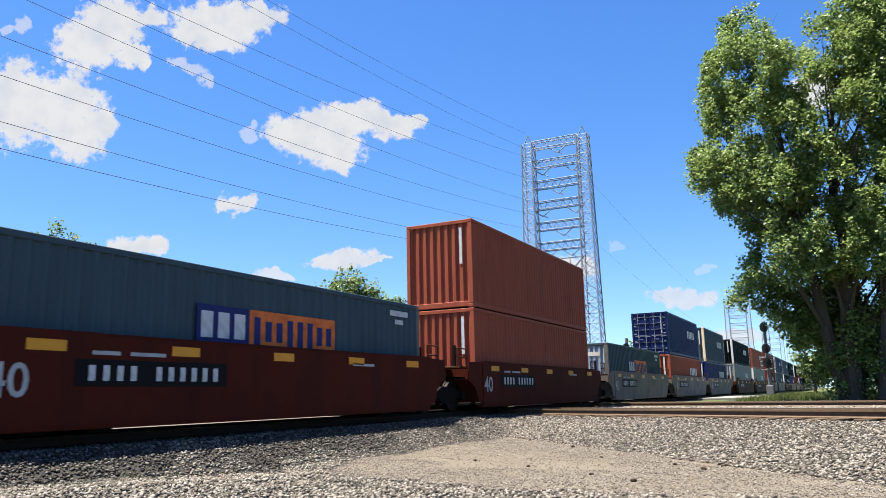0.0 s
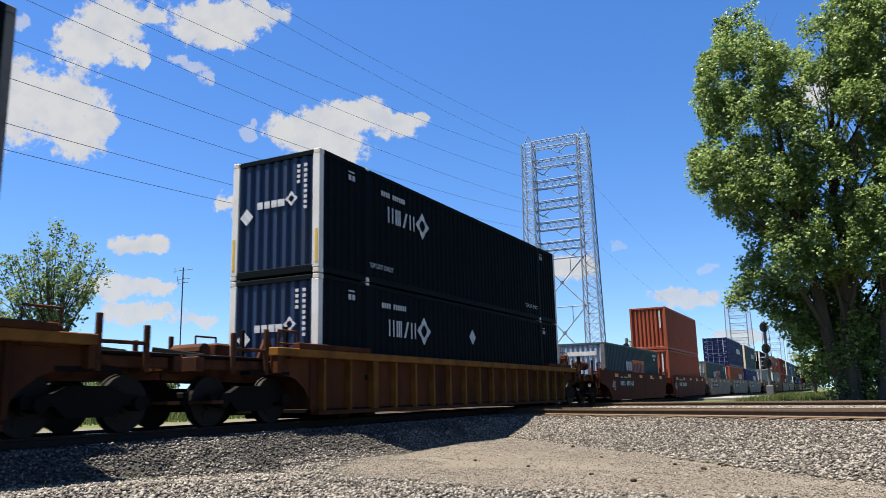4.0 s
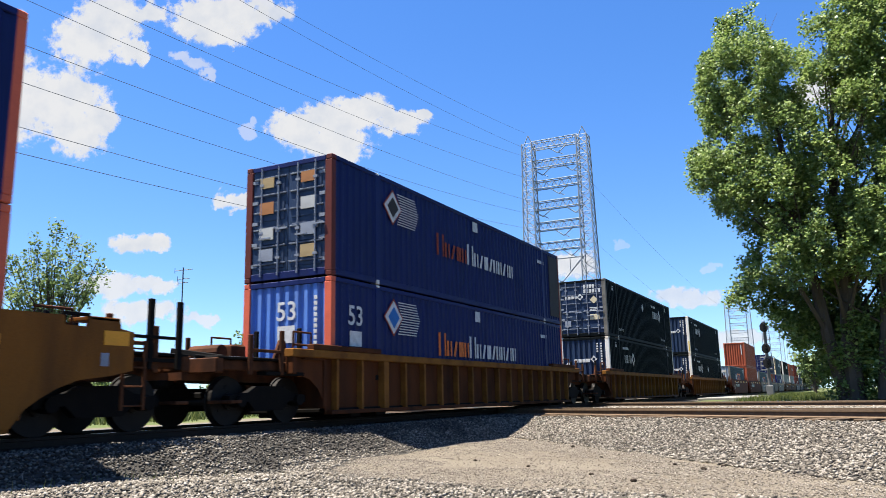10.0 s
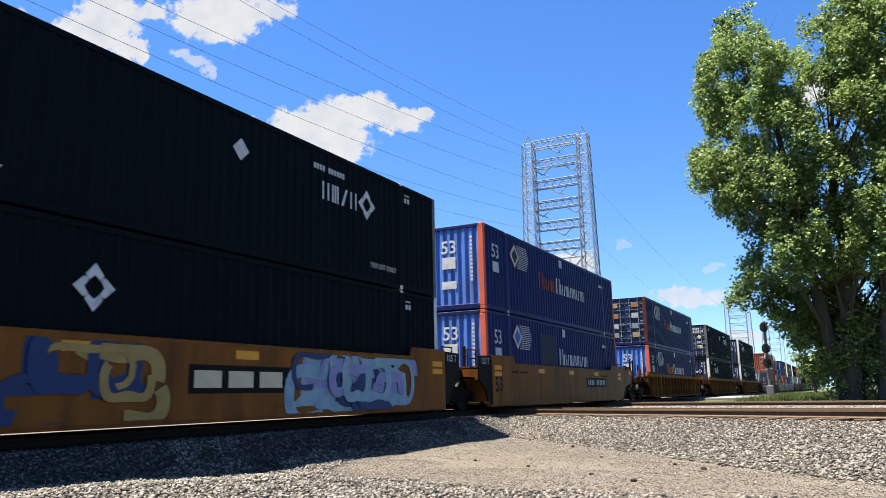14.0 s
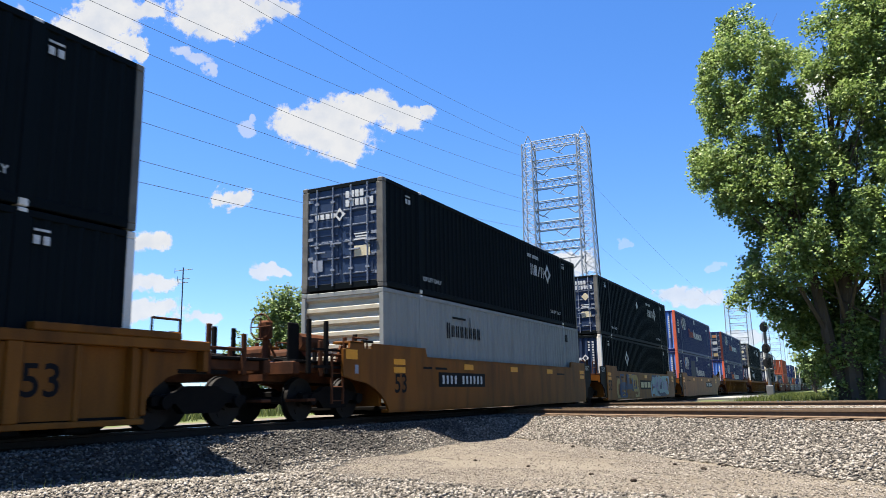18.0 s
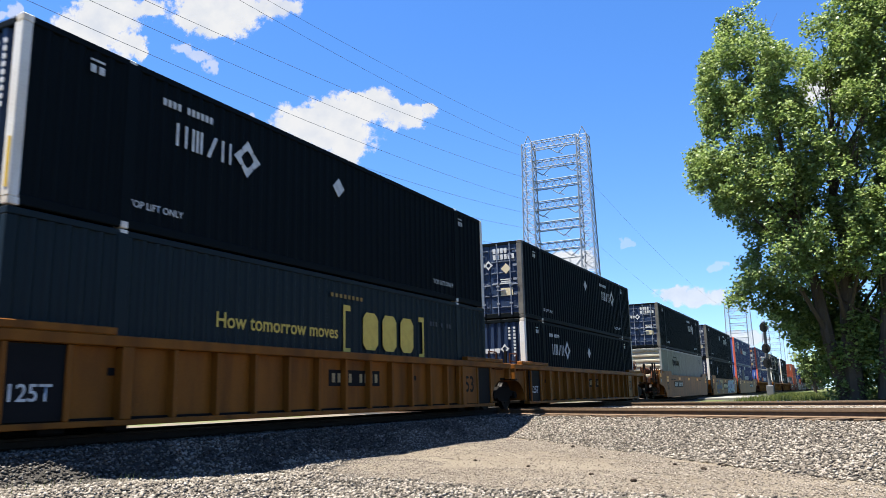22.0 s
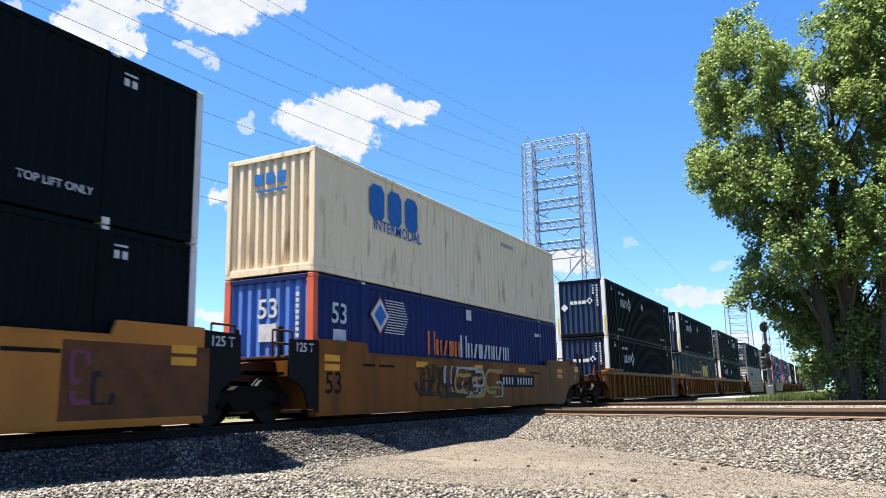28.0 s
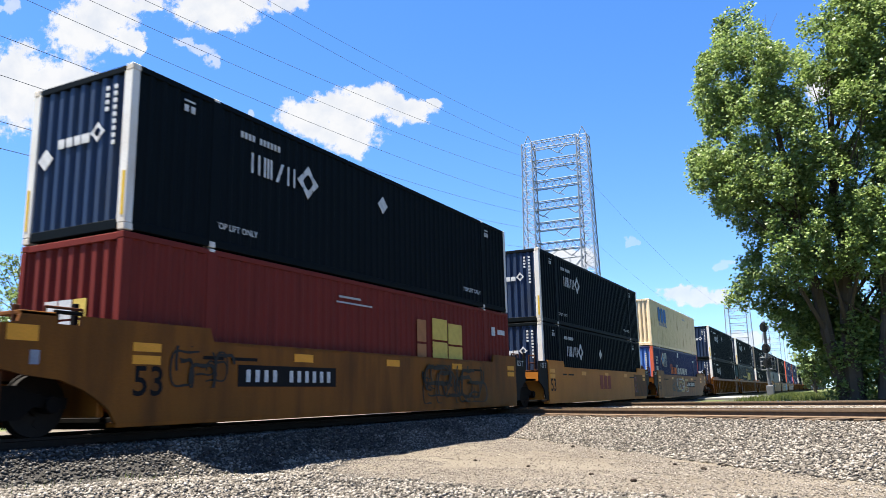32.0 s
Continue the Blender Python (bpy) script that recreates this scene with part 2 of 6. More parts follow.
def end_wall(width, z0, z1, count, depth):
    """A deep-ribbed end wall in the plane y = 0, facing -y."""
    xs, ys = [-width / 2], [0.0]
    p = width / count
    for i in range(count):
        x = -width / 2 + i * p
        for f, d in ((0.18, 0.0), (0.36, depth), (0.64, depth), (0.82, 0.0)):
            xs.append(x + f * p)
            ys.append(d)
    xs.append(width / 2)
    ys.append(0.0)
    v = [(x, y, z) for x, y in zip(xs, ys) for z in (z0, z1)]
    f = [(2 * i, 2 * i + 2, 2 * i + 3, 2 * i + 1) for i in range(len(xs) - 1)]
    return sheet(v, f, "end_wall")


def slat_wall(width, z0, z1, count, depth):
    """An end wall with horizontal ribs."""
    zs, ys = [z0], [0.0]
    p = (z1 - z0) / count
    for i in range(count):
        for f, d in ((0.1, 0.0), (0.3, depth), (0.6, depth), (0.8, 0.0)):
            zs.append(z0 + (i + f) * p)
            ys.append(d)
    zs.append(z1)
    ys.append(0.0)
    v = [(x, y, z) for y, z in zip(ys, zs) for x in (-width / 2, width / 2)]
    f = [(2 * i, 2 * i + 1, 2 * i + 3, 2 * i + 2) for i in range(len(zs) - 1)]
    return sheet(v, f, "end_wall")


def add_bar(parent, y, z, ly, lz, material, name="marking_bar", x=0.0, label=""):
    me = shared("bar_%.2f_%.2f" % (ly, lz), lambda: box(bmesh.new(), -0.004, 0.004, -ly / 2, ly / 2, -lz / 2, lz / 2), material)
    return part(name, me, material, parent, label, pose(x, y, z))


def add_end_bar(parent, x, z, lx, lz, material, y, name="marking_bar"):
    me = shared("ebar_%.2f_%.2f" % (lx, lz), lambda: box(bmesh.new(), -lx / 2, lx / 2, -0.004, 0.004, -lz / 2, lz / 2), material)
    return part(name, me, material, parent, "", pose(x, y, z))


def diamond(h):
    bm = bmesh.new()
    for i in range(4):
        a = math.pi / 2 * i
        u, w = Vector((0, math.cos(a), math.sin(a))), Vector((0, -math.sin(a), math.cos(a)))
        o, t = h / 2, h * 0.17
        pts = [u * o + w * 0.0, u * (o * 0.52) + w * (o * 0.42), u * (o * 0.52 - t * .8) + w * (o * 0.42 - t * .3), u * (o - 1.5 * t), u * (o * 0.52 - t * .8) - w * (o * 0.42 - t * .3), u * (o * 0.52) - w * (o * 0.42)]
        a_, b_ = [bm.verts.new(p - Vector((0.004, 0, 0))) for p in pts], [bm.verts.new(p + Vector((0.004, 0, 0))) for p in pts]
        bm.faces.new(b_)
        for j in range(6):
            bm.faces.new((a_[j], b_[j], b_[(j + 1) % 6], a_[(j + 1) % 6]))
    return bm


def solid_diamond(h):
    return poly_prism(bmesh.new(), [(0, -h / 2), (h / 2, 0), (0, h / 2), (-h / 2, 0)], -0.004, 0.004)


def letter_blocks(parent, y, z, heights, size, gap, material, x):
    """Plain letter-sized shapes in a row along the side, in place of a brand's name."""
    for i, kind in enumerate(heights):
        yy = y + i * (size * 0.78 + gap)
        w, h = size * 0.62, size
        def make(kind=kind, w=w, h=h):
            bm = bmesh.new()
            t = size * 0.14
            if kind == "2":
                for a in (-w / 2, w / 2 - t):
                    box(bm, -0.004, 0.004, a, a + t, -h / 2, h / 2)
            elif kind == "3":
                for a in (-w / 2, -t / 2, w / 2 - t):
                    box(bm, -0.004, 0.004, a, a + t, -h / 2, h / 2)
            elif kind == "/":
                poly_prism(bm, [(-w / 2, -h / 2), (-w / 2 + 1.4 * t, -h / 2), (w / 2, h / 2), (w / 2 - 1.4 * t, h / 2)], -0.004, 0.004)
            elif kind == "o":
                e = size * .16
                poly_prism(bm, [(-w * .6, -h / 2 + e), (-w * .6 + e, -h / 2), (w * .6 - e, -h / 2), (w * .6, -h / 2 + e), (w * .6, h / 2 - e), (w * .6 - e, h / 2), (-w * .6 + e, h / 2), (-w * .6, h / 2 - e)], -0.004, 0.004)
            else:
                box(bm, -0.004, 0.004, -w * .4, w * .4, -h / 2, h / 2)
            return bm
        me = shared("block_%s_%.2f" % (kind, size), make, material)
        part("logo_block", me, material, parent, "", pose(x, yy, z))


def container(length, height, material, rear="ribs", post=None, label="", lifts=True, width=2.591, rear_material=None, ribs=8, wave_depth=.034):
    """A steel box with ribbed walls, posts, rails and corner castings; its rear end at -y."""
    c = thing("shipping_container", label, "container", group="containers on the train")
    h, hw, L = height, width / 2, length
    post = post or material
    sw = shared("wall_%.1f_%.2f" % (L, h), lambda: wave_wall(L - 0.30, 0.17, h - 0.11, wave_depth), material)
    part("side_wall", sw, material, c, "", pose(hw - 0.012, 0, 0))
    part("side_wall", sw, material, c, "", pose(-hw + 0.012, 0, 0, 0, 0, 180))
    part("roof", shared("roof_%.1f_%.2f" % (L, width), lambda: box(bmesh.new(), -hw + .05, hw - .05, -L / 2 + .05, L / 2 - .05, -0.05, -0.012), material), material, c, "", pose(0, 0, h))
    part("floor", shared("floor_%.1f_%.2f" % (L, width), lambda: box(bmesh.new(), -hw + .05, hw - .05, -L / 2 + .05, L / 2 - .05, 0.10, 0.16), GRIME), GRIME, c)
    for sx in (-1, 1):
        part("top_rail", shared("trail_%.1f" % L, lambda: box(bmesh.new(), -.05, .05, -L / 2 + .15, L / 2 - .15, -.11, 0, .012), material), material, c, "", pose(sx * (hw - .052), 0, h - .004))
        part("bottom_rail", shared("brail_%.1f" % L, lambda: box(bmesh.new(), -.05, .05, -L / 2 + .15, L / 2 - .15, .02, .17, .012), material), material, c, "", pose(sx * (hw - .052), 0, 0))
    pw = 0.20 if post is not material else 0.14
    for sx in (-1, 1):
        for sy in (-1, 1):
            part("corner_post", shared("post_%.2f_%.2f" % (h, pw), lambda: box(bmesh.new(), -pw / 2, pw / 2, -.08, .08, .12, h - .12, .012), post), post, c, "", pose(sx * (hw - pw / 2 - .001), sy * (L / 2 - .08), 0))
            for z in (0.06, h - 0.06):
                part("corner_casting", shared("casting", lambda: box(bmesh.new(), -.09, .09, -.09, .09, -.06, .06, .015), post), post, c, "", pose(sx * (hw - .09), sy * (L / 2 - .09), z))
    if lifts and L > 14:
        for sx in (-1, 1):
            for sy in (-1, 1):
                part("lift_post", shared("lift_%.2f" % h, lambda: box(bmesh.new(), -.03, .03, -.11, .11, .12, h - .05, .01), material), material, c, "", pose(sx * (hw - .022), sy * 6.1, 0))
                part("lift_casting", shared("lcast", lambda: box(bmesh.new(), -.09, .09, -.08, .08, -.06, .06, .015), WHITE), WHITE, c, "", pose(sx * (hw - .085), sy * 6.1, h - .055))
                part("lift_casting", shared("lcast", lambda: None, WHITE), WHITE, c, "", pose(sx * (hw - .085), sy * 6.1, .07))
    rm = rear_material or material
    for sy in (-1, 1):
        kind = rear if sy < 0 else ("doors" if rear == "ribs" else "ribs")
        turn = 0 if sy < 0 else 180
        iw = width - 2 * pw
        y = sy * (L / 2 - .035)
        part("end_sill", shared("sill_%.2f_%.2f" % (iw, pw), lambda: box(bmesh.new(), -iw / 2, iw / 2, -.05, .05, .03, .20, .01), material), material, c, "", pose(0, sy * (L / 2 - .06), 0))
        part("end_header", shared("head_%.2f_%.2f" % (iw, pw), lambda: box(bmesh.new(), -iw / 2, iw / 2, -.05, .05, -.13, -.01, .01), material), material, c, "", pose(0, sy * (L / 2 - .06), h))
        if kind == "ribs":
            part("end_wall", shared("ewall_%.2f_%.2f_%d" % (iw, h, ribs), lambda: end_wall(iw, .20, h - .13, ribs, .07), rm), rm, c, "", pose(0, y, 0, 0, 0, turn))
        elif kind == "slats":
            part("end_wall", shared("swall_%.2f_%.2f" % (iw, h), lambda: slat_wall(iw, .20, h - .13, 8, .10), rm), rm, c, "", pose(0, y, 0, 0, 0, turn))
        else:
            for sd in (-1, 1):
                dw = iw / 2 - .02
                d = part("door", shared("door_%.2f_%.2f" % (dw, h), lambda: box(bmesh.new(), -dw / 2, dw / 2, 0, .05, .20, h - .13), rm), rm, c, "", pose(sd * (dw / 2 + .01) * (1 if sy < 0 else -1), y, 0, 0, 0, turn))
                for i in range(4 if sy < 0 else 0):
                    hp = (h - .53) / 4 - .14
                    part("door_panel", shared("dpanel_%.2f_%.2f" % (dw, h), lambda: box(bmesh.new(), -dw / 2 + .10, dw / 2 - .10, -.018, .004, 0, hp, .012), rm), rm, d, "", pose(0, 0, .30 + i * (h - .53) / 4))
                if sy < 0:
                    for i in range(6):
                        part("door_ledge", shared("ledge_%.2f" % dw, lambda: box(bmesh.new(), -dw / 2 + .05, dw / 2 - .05, -.045, .0, -.022, .022, .008), LEDGE), LEDGE, d, "", pose(0, 0, .42 + i * (h - .75) / 5))
                    for xr in (-dw * .22, dw * .26):
                        part("lock_rod", shared("lrod_%.2f" % h, lambda: rod(bmesh.new(), (0, -.05, .12), (0, -.05, h - .08), .02), GALV), GALV, d, "", pose(xr, 0, 0))
                        for zz in (.55, 1.2, h - .5):
                            part("rod_bracket", shared("brk", lambda: box(bmesh.new(), -.06, .06, -.07, .0, -.03, .03), GALV), GALV, d, "", pose(xr, 0, zz))
                        part("door_handle", shared("hndl", lambda: box(bmesh.new(), -.0, .34, -.08, -.05, -.02, .02), GALV), GALV, d, "", pose(xr - .05, 0, 1.05 + (.2 if xr > 0 else 0)))
                    for i in range(5):
                        z = .4 + i * (h - .8) / 4
                        part("hinge", shared("hinge", lambda: box(bmesh.new(), -.08, .08, -.03, .01, -.04, .04), GALV), GALV, d, "", pose(sd * (dw / 2 - .08), 0, z))
    return c


def dress_stack_line(c, L, h, upper, doors, seed, words=True, placard=True):
    """Navy container: white letter blocks, diamond mark, number bars and the top-lift notice."""
    hw, e = 1.2955, 0.004
    x = hw + e
    y_logo, y_note, y_dia, zl = -4.98, -5.47, -0.12, 1.94 if upper else 1.90
    if doors:
        y_logo = 2.70
    if words:
        letter_blocks(c, y_logo, zl - .03, "23/2", 0.42, .05, MARK, x)
    part("logo_ring", shared("ring_.8", lambda: diamond(.76), MARK), MARK, c, "white four-piece diamond mark", pose(x, y_logo + 1.72, zl))
    for i in range(11 if words else 0):
        if i != 4:
            add_bar(c, y_logo - .42 + i * .112, 2.42, .07, .13, MARK, x=x)
    if placard:
        part("placard", shared("dia_.5", lambda: solid_diamond(.46), MARK), MARK, c, "white diamond placard", pose(x, y_dia, 2.10 if upper else 1.92))
    part("notice", text_mesh("TOP LIFT ONLY", .17, MARK), MARK, c, "", pose(x, y_note, .45))
    part("notice", text_mesh("TOP LIFT ONLY", .18, MARK), MARK, c, "", pose(x, 5.2, .46))
    for yy in (-6.79, 6.42):
        add_bar(c, yy, h * .905, .26, .035, MARK, x=x)
        for k in (-.08, .08):
            add_bar(c, yy + k, h * .855, .10, .13, MARK, x=x)
    # rear end
    y = -L / 2 - .012
    if not doors:
        for sx in (-1, 1):
            add_end_bar(c, sx * 1.215, .62, .07, .75, STRIPE_YELLOW, -L / 2 - .003, "yellow_stripe")
        for i, w in enumerate((.16, .16, .16, .2)):
            add_end_bar(c, -.45 + i * .21, h * .60, w, .17, MARK, y + .03)
        part("logo_ring", shared("ring_e", lambda: diamond(.36), MARK), MARK, c, "", pose(.48, y + .03, h * .62, 0, 0, -90))
        part("placard", shared("dia_e", lambda: solid_diamond(.40), MARK), MARK, c, "", pose(-.85, y + .03, h * .52, 0, 0, -90))
        for k in range(2):
            for i in range(9 if k else 4):
                add_end_bar(c, .78 + k * .20 - .1, h * .88 - i * .125, .085, .075, MARK, y + .03)
    else:
        for i in range(4):
            add_end_bar(c, -.78 + i * .17, h * .70, .12, .14, MARK, y)
        part("logo_ring", shared("ring_e", lambda: diamond(.36), MARK), MARK, c, "", pose(-.05, y, h * .70, 0, 0, -90))
        for k, n in ((0, 4), (1, 6)):
            for i in range(n):
                add_end_bar(c, .20 + i * .15, h * .88 - k * .24, .11, .19, MARK, y)
        if placard:
            part("placard", shared("dia_t", lambda: solid_diamond(.40), LABEL_CREAM), LABEL_CREAM, c, "tan diamond placard", pose(.66, y - .01, h * .64, 0, 0, -90))
        for k in range(3):
            add_end_bar(c, .64, h * .50 - k * .075, .46 - .08 * (k == 1), .035, MARK, y)
        add_end_bar(c, .66, h * .34, .48, .28, LABEL_CREAM, y, "label_plate")
        add_end_bar(c, -.75, h * .24, .32, .30, GALV, y)


FADED = shader("faded_olive_paint", (0.012, 0.016, 0.03), (0.006, 0.01, 0.045), rough=.6, scale=2, amount=.9)
LABEL_TAN = shader("tan_label", (0.30, 0.22, 0.11), rough=.7)
LABEL_RUST = shader("rust_label", (0.30, 0.13, 0.05), rough=.7)
LABEL_GREY = shader("grey_label", (0.36, 0.36, 0.34), rough=.7)


def dress_wave_line(c, L, h, doors, faded=False, upper=False):
    """Blue container with an orange and white letter row, a diamond badge with wave lines and 53 marks."""
    x = 1.2955 + .004
    z, y0 = 1.50, -2.85
    ly = y0
    for i, kind in enumerate("22/3222/3/22/12"):
        big = i in (0, 5)
        wide, tall = (.42, .66) if big else (.14, .44) if kind == "1" else (.29, .44)
        ink = (LOGO_RED if upper else LOGO_ORANGE) if i < 5 else MARK
        if not (faded and i < 5):
            def shape(kind=kind, w=wide, h=tall):
                bm, k = bmesh.new(), .085
                if kind == "/":
                    poly_prism(bm, [(-w / 2, -h / 2), (-w / 2 + 1.5 * k, -h / 2), (w / 2, h / 2), (w / 2 - 1.5 * k, h / 2)], -.004, .004)
                else:
                    n = int(kind)
                    for q in range(n):
                        at = 0 if n == 1 else -w / 2 + k / 2 + q * (w - k) / (n - 1)
                        box(bm, -.004, .004, at - k / 2 - (.03 if n == 2 and q == 0 else 0), at + k / 2, -h / 2, h / 2)
                return bm
            part("logo_block", shared("row_%s_%.2f_%s_%d" % (kind, tall, ink.name, i % 2), shape, ink), ink, c, "", pose(x, ly + wide / 2, z + (.10 if big else 0)))
        ly += wide + .095
    part("badge_edge", shared("badge3", lambda: solid_diamond(.96), LOGO_RED), LOGO_RED, c, "", pose(x - .003, -5.35, 2.15))
    part("badge", shared("badge", lambda: solid_diamond(.85), MARK), MARK, c, "white diamond badge", pose(x, -5.35, 2.15))
    part("badge_centre", shared("badge2_%d" % upper, lambda: solid_diamond(.56), PATCH if upper else LOGO_BLUE), PATCH if upper else LOGO_BLUE, c, "", pose(x + .005, -5.35, 2.15))
    for i in range(13):
        add_bar(c, -4.60 + (.16 - abs(i - 6) * .035), 2.15 + (i - 6) * .068, .95, .026, MARK, "wave_line", x)
    if faded:
        add_bar(c, y0 + .7, 1.75, 1.9, 1.3, FADED, "faded_patch", x - .003, "faded olive patch of old paint")
    add_bar(c, -.18, 2.58, .36, .32, MARK, "placard", x)
    add_bar(c, 5.9, h * .80, .7, .12, MARK, x=x)
    if not doors:
        part("number_mark", text_mesh("53", .66, MARK), MARK, c, "", pose(x, -7.1, h * .70))
        add_bar(c, -7.1, h * .52, .50, .36, MARK, "placard", x)
    else:
        add_bar(c, 7.35, h * .52, 1.05, h * .84, PATCH, "patch_panel", x, "brown-grey patched panel")
    y = -L / 2 - .012
    if not doors:
        part("number_mark", text_mesh("53", .62, MARK), MARK, c, "", pose(.0, y + .03, h * .74, 0, 0, -90))
        add_end_bar(c, .0, h * .56, .5, .40, MARK, y + .03)
        add_end_bar(c, .0, h * .30, .55, .26, MARK, y + .03)
        for i in range(12):
            add_end_bar(c, .84, h * .84 - i * .13, .09, .09, MARK, y + .03)
    else:
        for sx in (-.62, .62):
            for i, zz in enumerate((.84, .62, .40, .22)):
                add_end_bar(c, sx, h * zz, .42, .30 if i else .26, (LABEL_TAN, LABEL_RUST, LABEL_GREY, GALV)[(i + (sx > 0)) % 4], y - .012)


# ---- the train: well cars ----
def truck(parent, y, spin):
    """A two-axle freight truck; its wheelsets turn."""
    t = part("truck_bolster", shared("bolster", lambda: box(box(bmesh.new(), -1.0, 1.0, -.22, .22, .42, .66, .03), -.18, .18, -.3, .3, .6, .78, .03), GRIME), GRIME, parent, "", pose(0, y, 0))
    def frame_mesh():
        bm = poly_prism(bmesh.new(), [(-1.15, .40), (-1.15, .56), (-.62, .62), (-.36, .74), (.36, .74), (.62, .62), (1.15, .56), (1.15, .40), (.62, .44), (.42, .26), (-.42, .26), (-.62, .44)], -.08, .08)
        for yy in (-.88, .88):
            rod(bm, (-.1, yy, .46), (.16, yy, .46), .12, 10)
        for yy in (-.16, 0, .16):
            rod(bm, (.0, yy, .30), (.0, yy, .55), .07, 8)
        return bm
    for sx in (-1, 1):
        part("side_frame", shared("sframe", frame_mesh, GRIME), GRIME, t, "", pose(sx * 1.02, 0, 0, 0, 0, 0 if sx > 0 else 180))
    def wheel_mesh():
        bm = bmesh.new()
        rod(bm, (-1.0, 0, 0), (1.0, 0, 0), .08, 10)
        for sx in (-1, 1):
            rod(bm, (sx * .70, 0, 0), (sx * .80, 0, 0), .46, 28)
            rod(bm, (sx * .66, 0, 0), (sx * .70, 0, 0), .49, 28)
            rod(bm, (sx * .80, 0, 0), (sx * .86, 0, 0), .16, 14)
            for i in range(3):
                a = i * 2.094
                box(bm, sx * .80, sx * .812, math.cos(a) * .27 - .05, math.cos(a) * .27 + .05, math.sin(a) * .27 - .05, math.sin(a) * .27 + .05)
        return bm
    for yy in (-.88, .88):
        w = part("wheelset", shared("wheelset", wheel_mesh, STEEL), STEEL, t, "", pose(0, yy, .46))
        if spin:
            WHEELS.append(w)
    return t


WHEELS = []


def hand_wheel(parent, y, x=.15, z=2.05):
    def make():
        bm = bmesh.new()
        pts = [Vector((math.cos(a) * .28, 0, math.sin(a) * .28)) for a in (i * math.pi / 8 for i in range(16))]
        for i in range(16):
            rod(bm, pts[i], pts[(i + 1) % 16], .018, 5)
        for i in (0, 4, 8, 12):
            rod(bm, (0, 0, 0), pts[i], .014, 5)
        return bm
    stand = part("brake_stand", shared("bstand", lambda: box(bmesh.new(), -.07, .07, -.05, .05, 1.1, 1.9, .02), RUST_DECK), RUST_DECK, parent, "", pose(x, y, 0))
    part("brake_gear_box", shared("bgear", lambda: box(bmesh.new(), -.15, .15, -.12, .10, 1.78, 2.2, .05), RUST_DECK), RUST_DECK, stand)
    part("stand_brace", shared("bbrace", lambda: rod(bmesh.new(), (0, .5, 1.15), (0, 0, 1.9), .03), RUST_DECK), RUST_DECK, stand)
    part("brake_cylinder", shared("bcyl", lambda: rod(bmesh.new(), (-.75, .25, 1.5), (-.2, .25, 1.5), .17, 12), RUST_DECK), RUST_DECK, stand)
    part("air_reservoir", shared("bres", lambda: rod(bmesh.new(), (.55, .35, 1.72), (.55, 1.35, 1.72), .20, 12), RUST_DECK), RUST_DECK, stand)
    part("dark_panel", shared("bpanel", lambda: box(bmesh.new(), .62, .70, -.06, .30, 1.1, 2.12, .02), GRIME), GRIME, stand)
    part("panel_bracket", shared("bpbr", lambda: poly_prism(bmesh.new(), [(.3, 1.1), (1.3, 1.1), (.3, 1.75)], .40, .46), GRIME), GRIME, stand)
    part("brake_wheel", shared("bwheel", make, RUST_DECK), RUST_DECK, stand, "", pose(0, -.18, z))


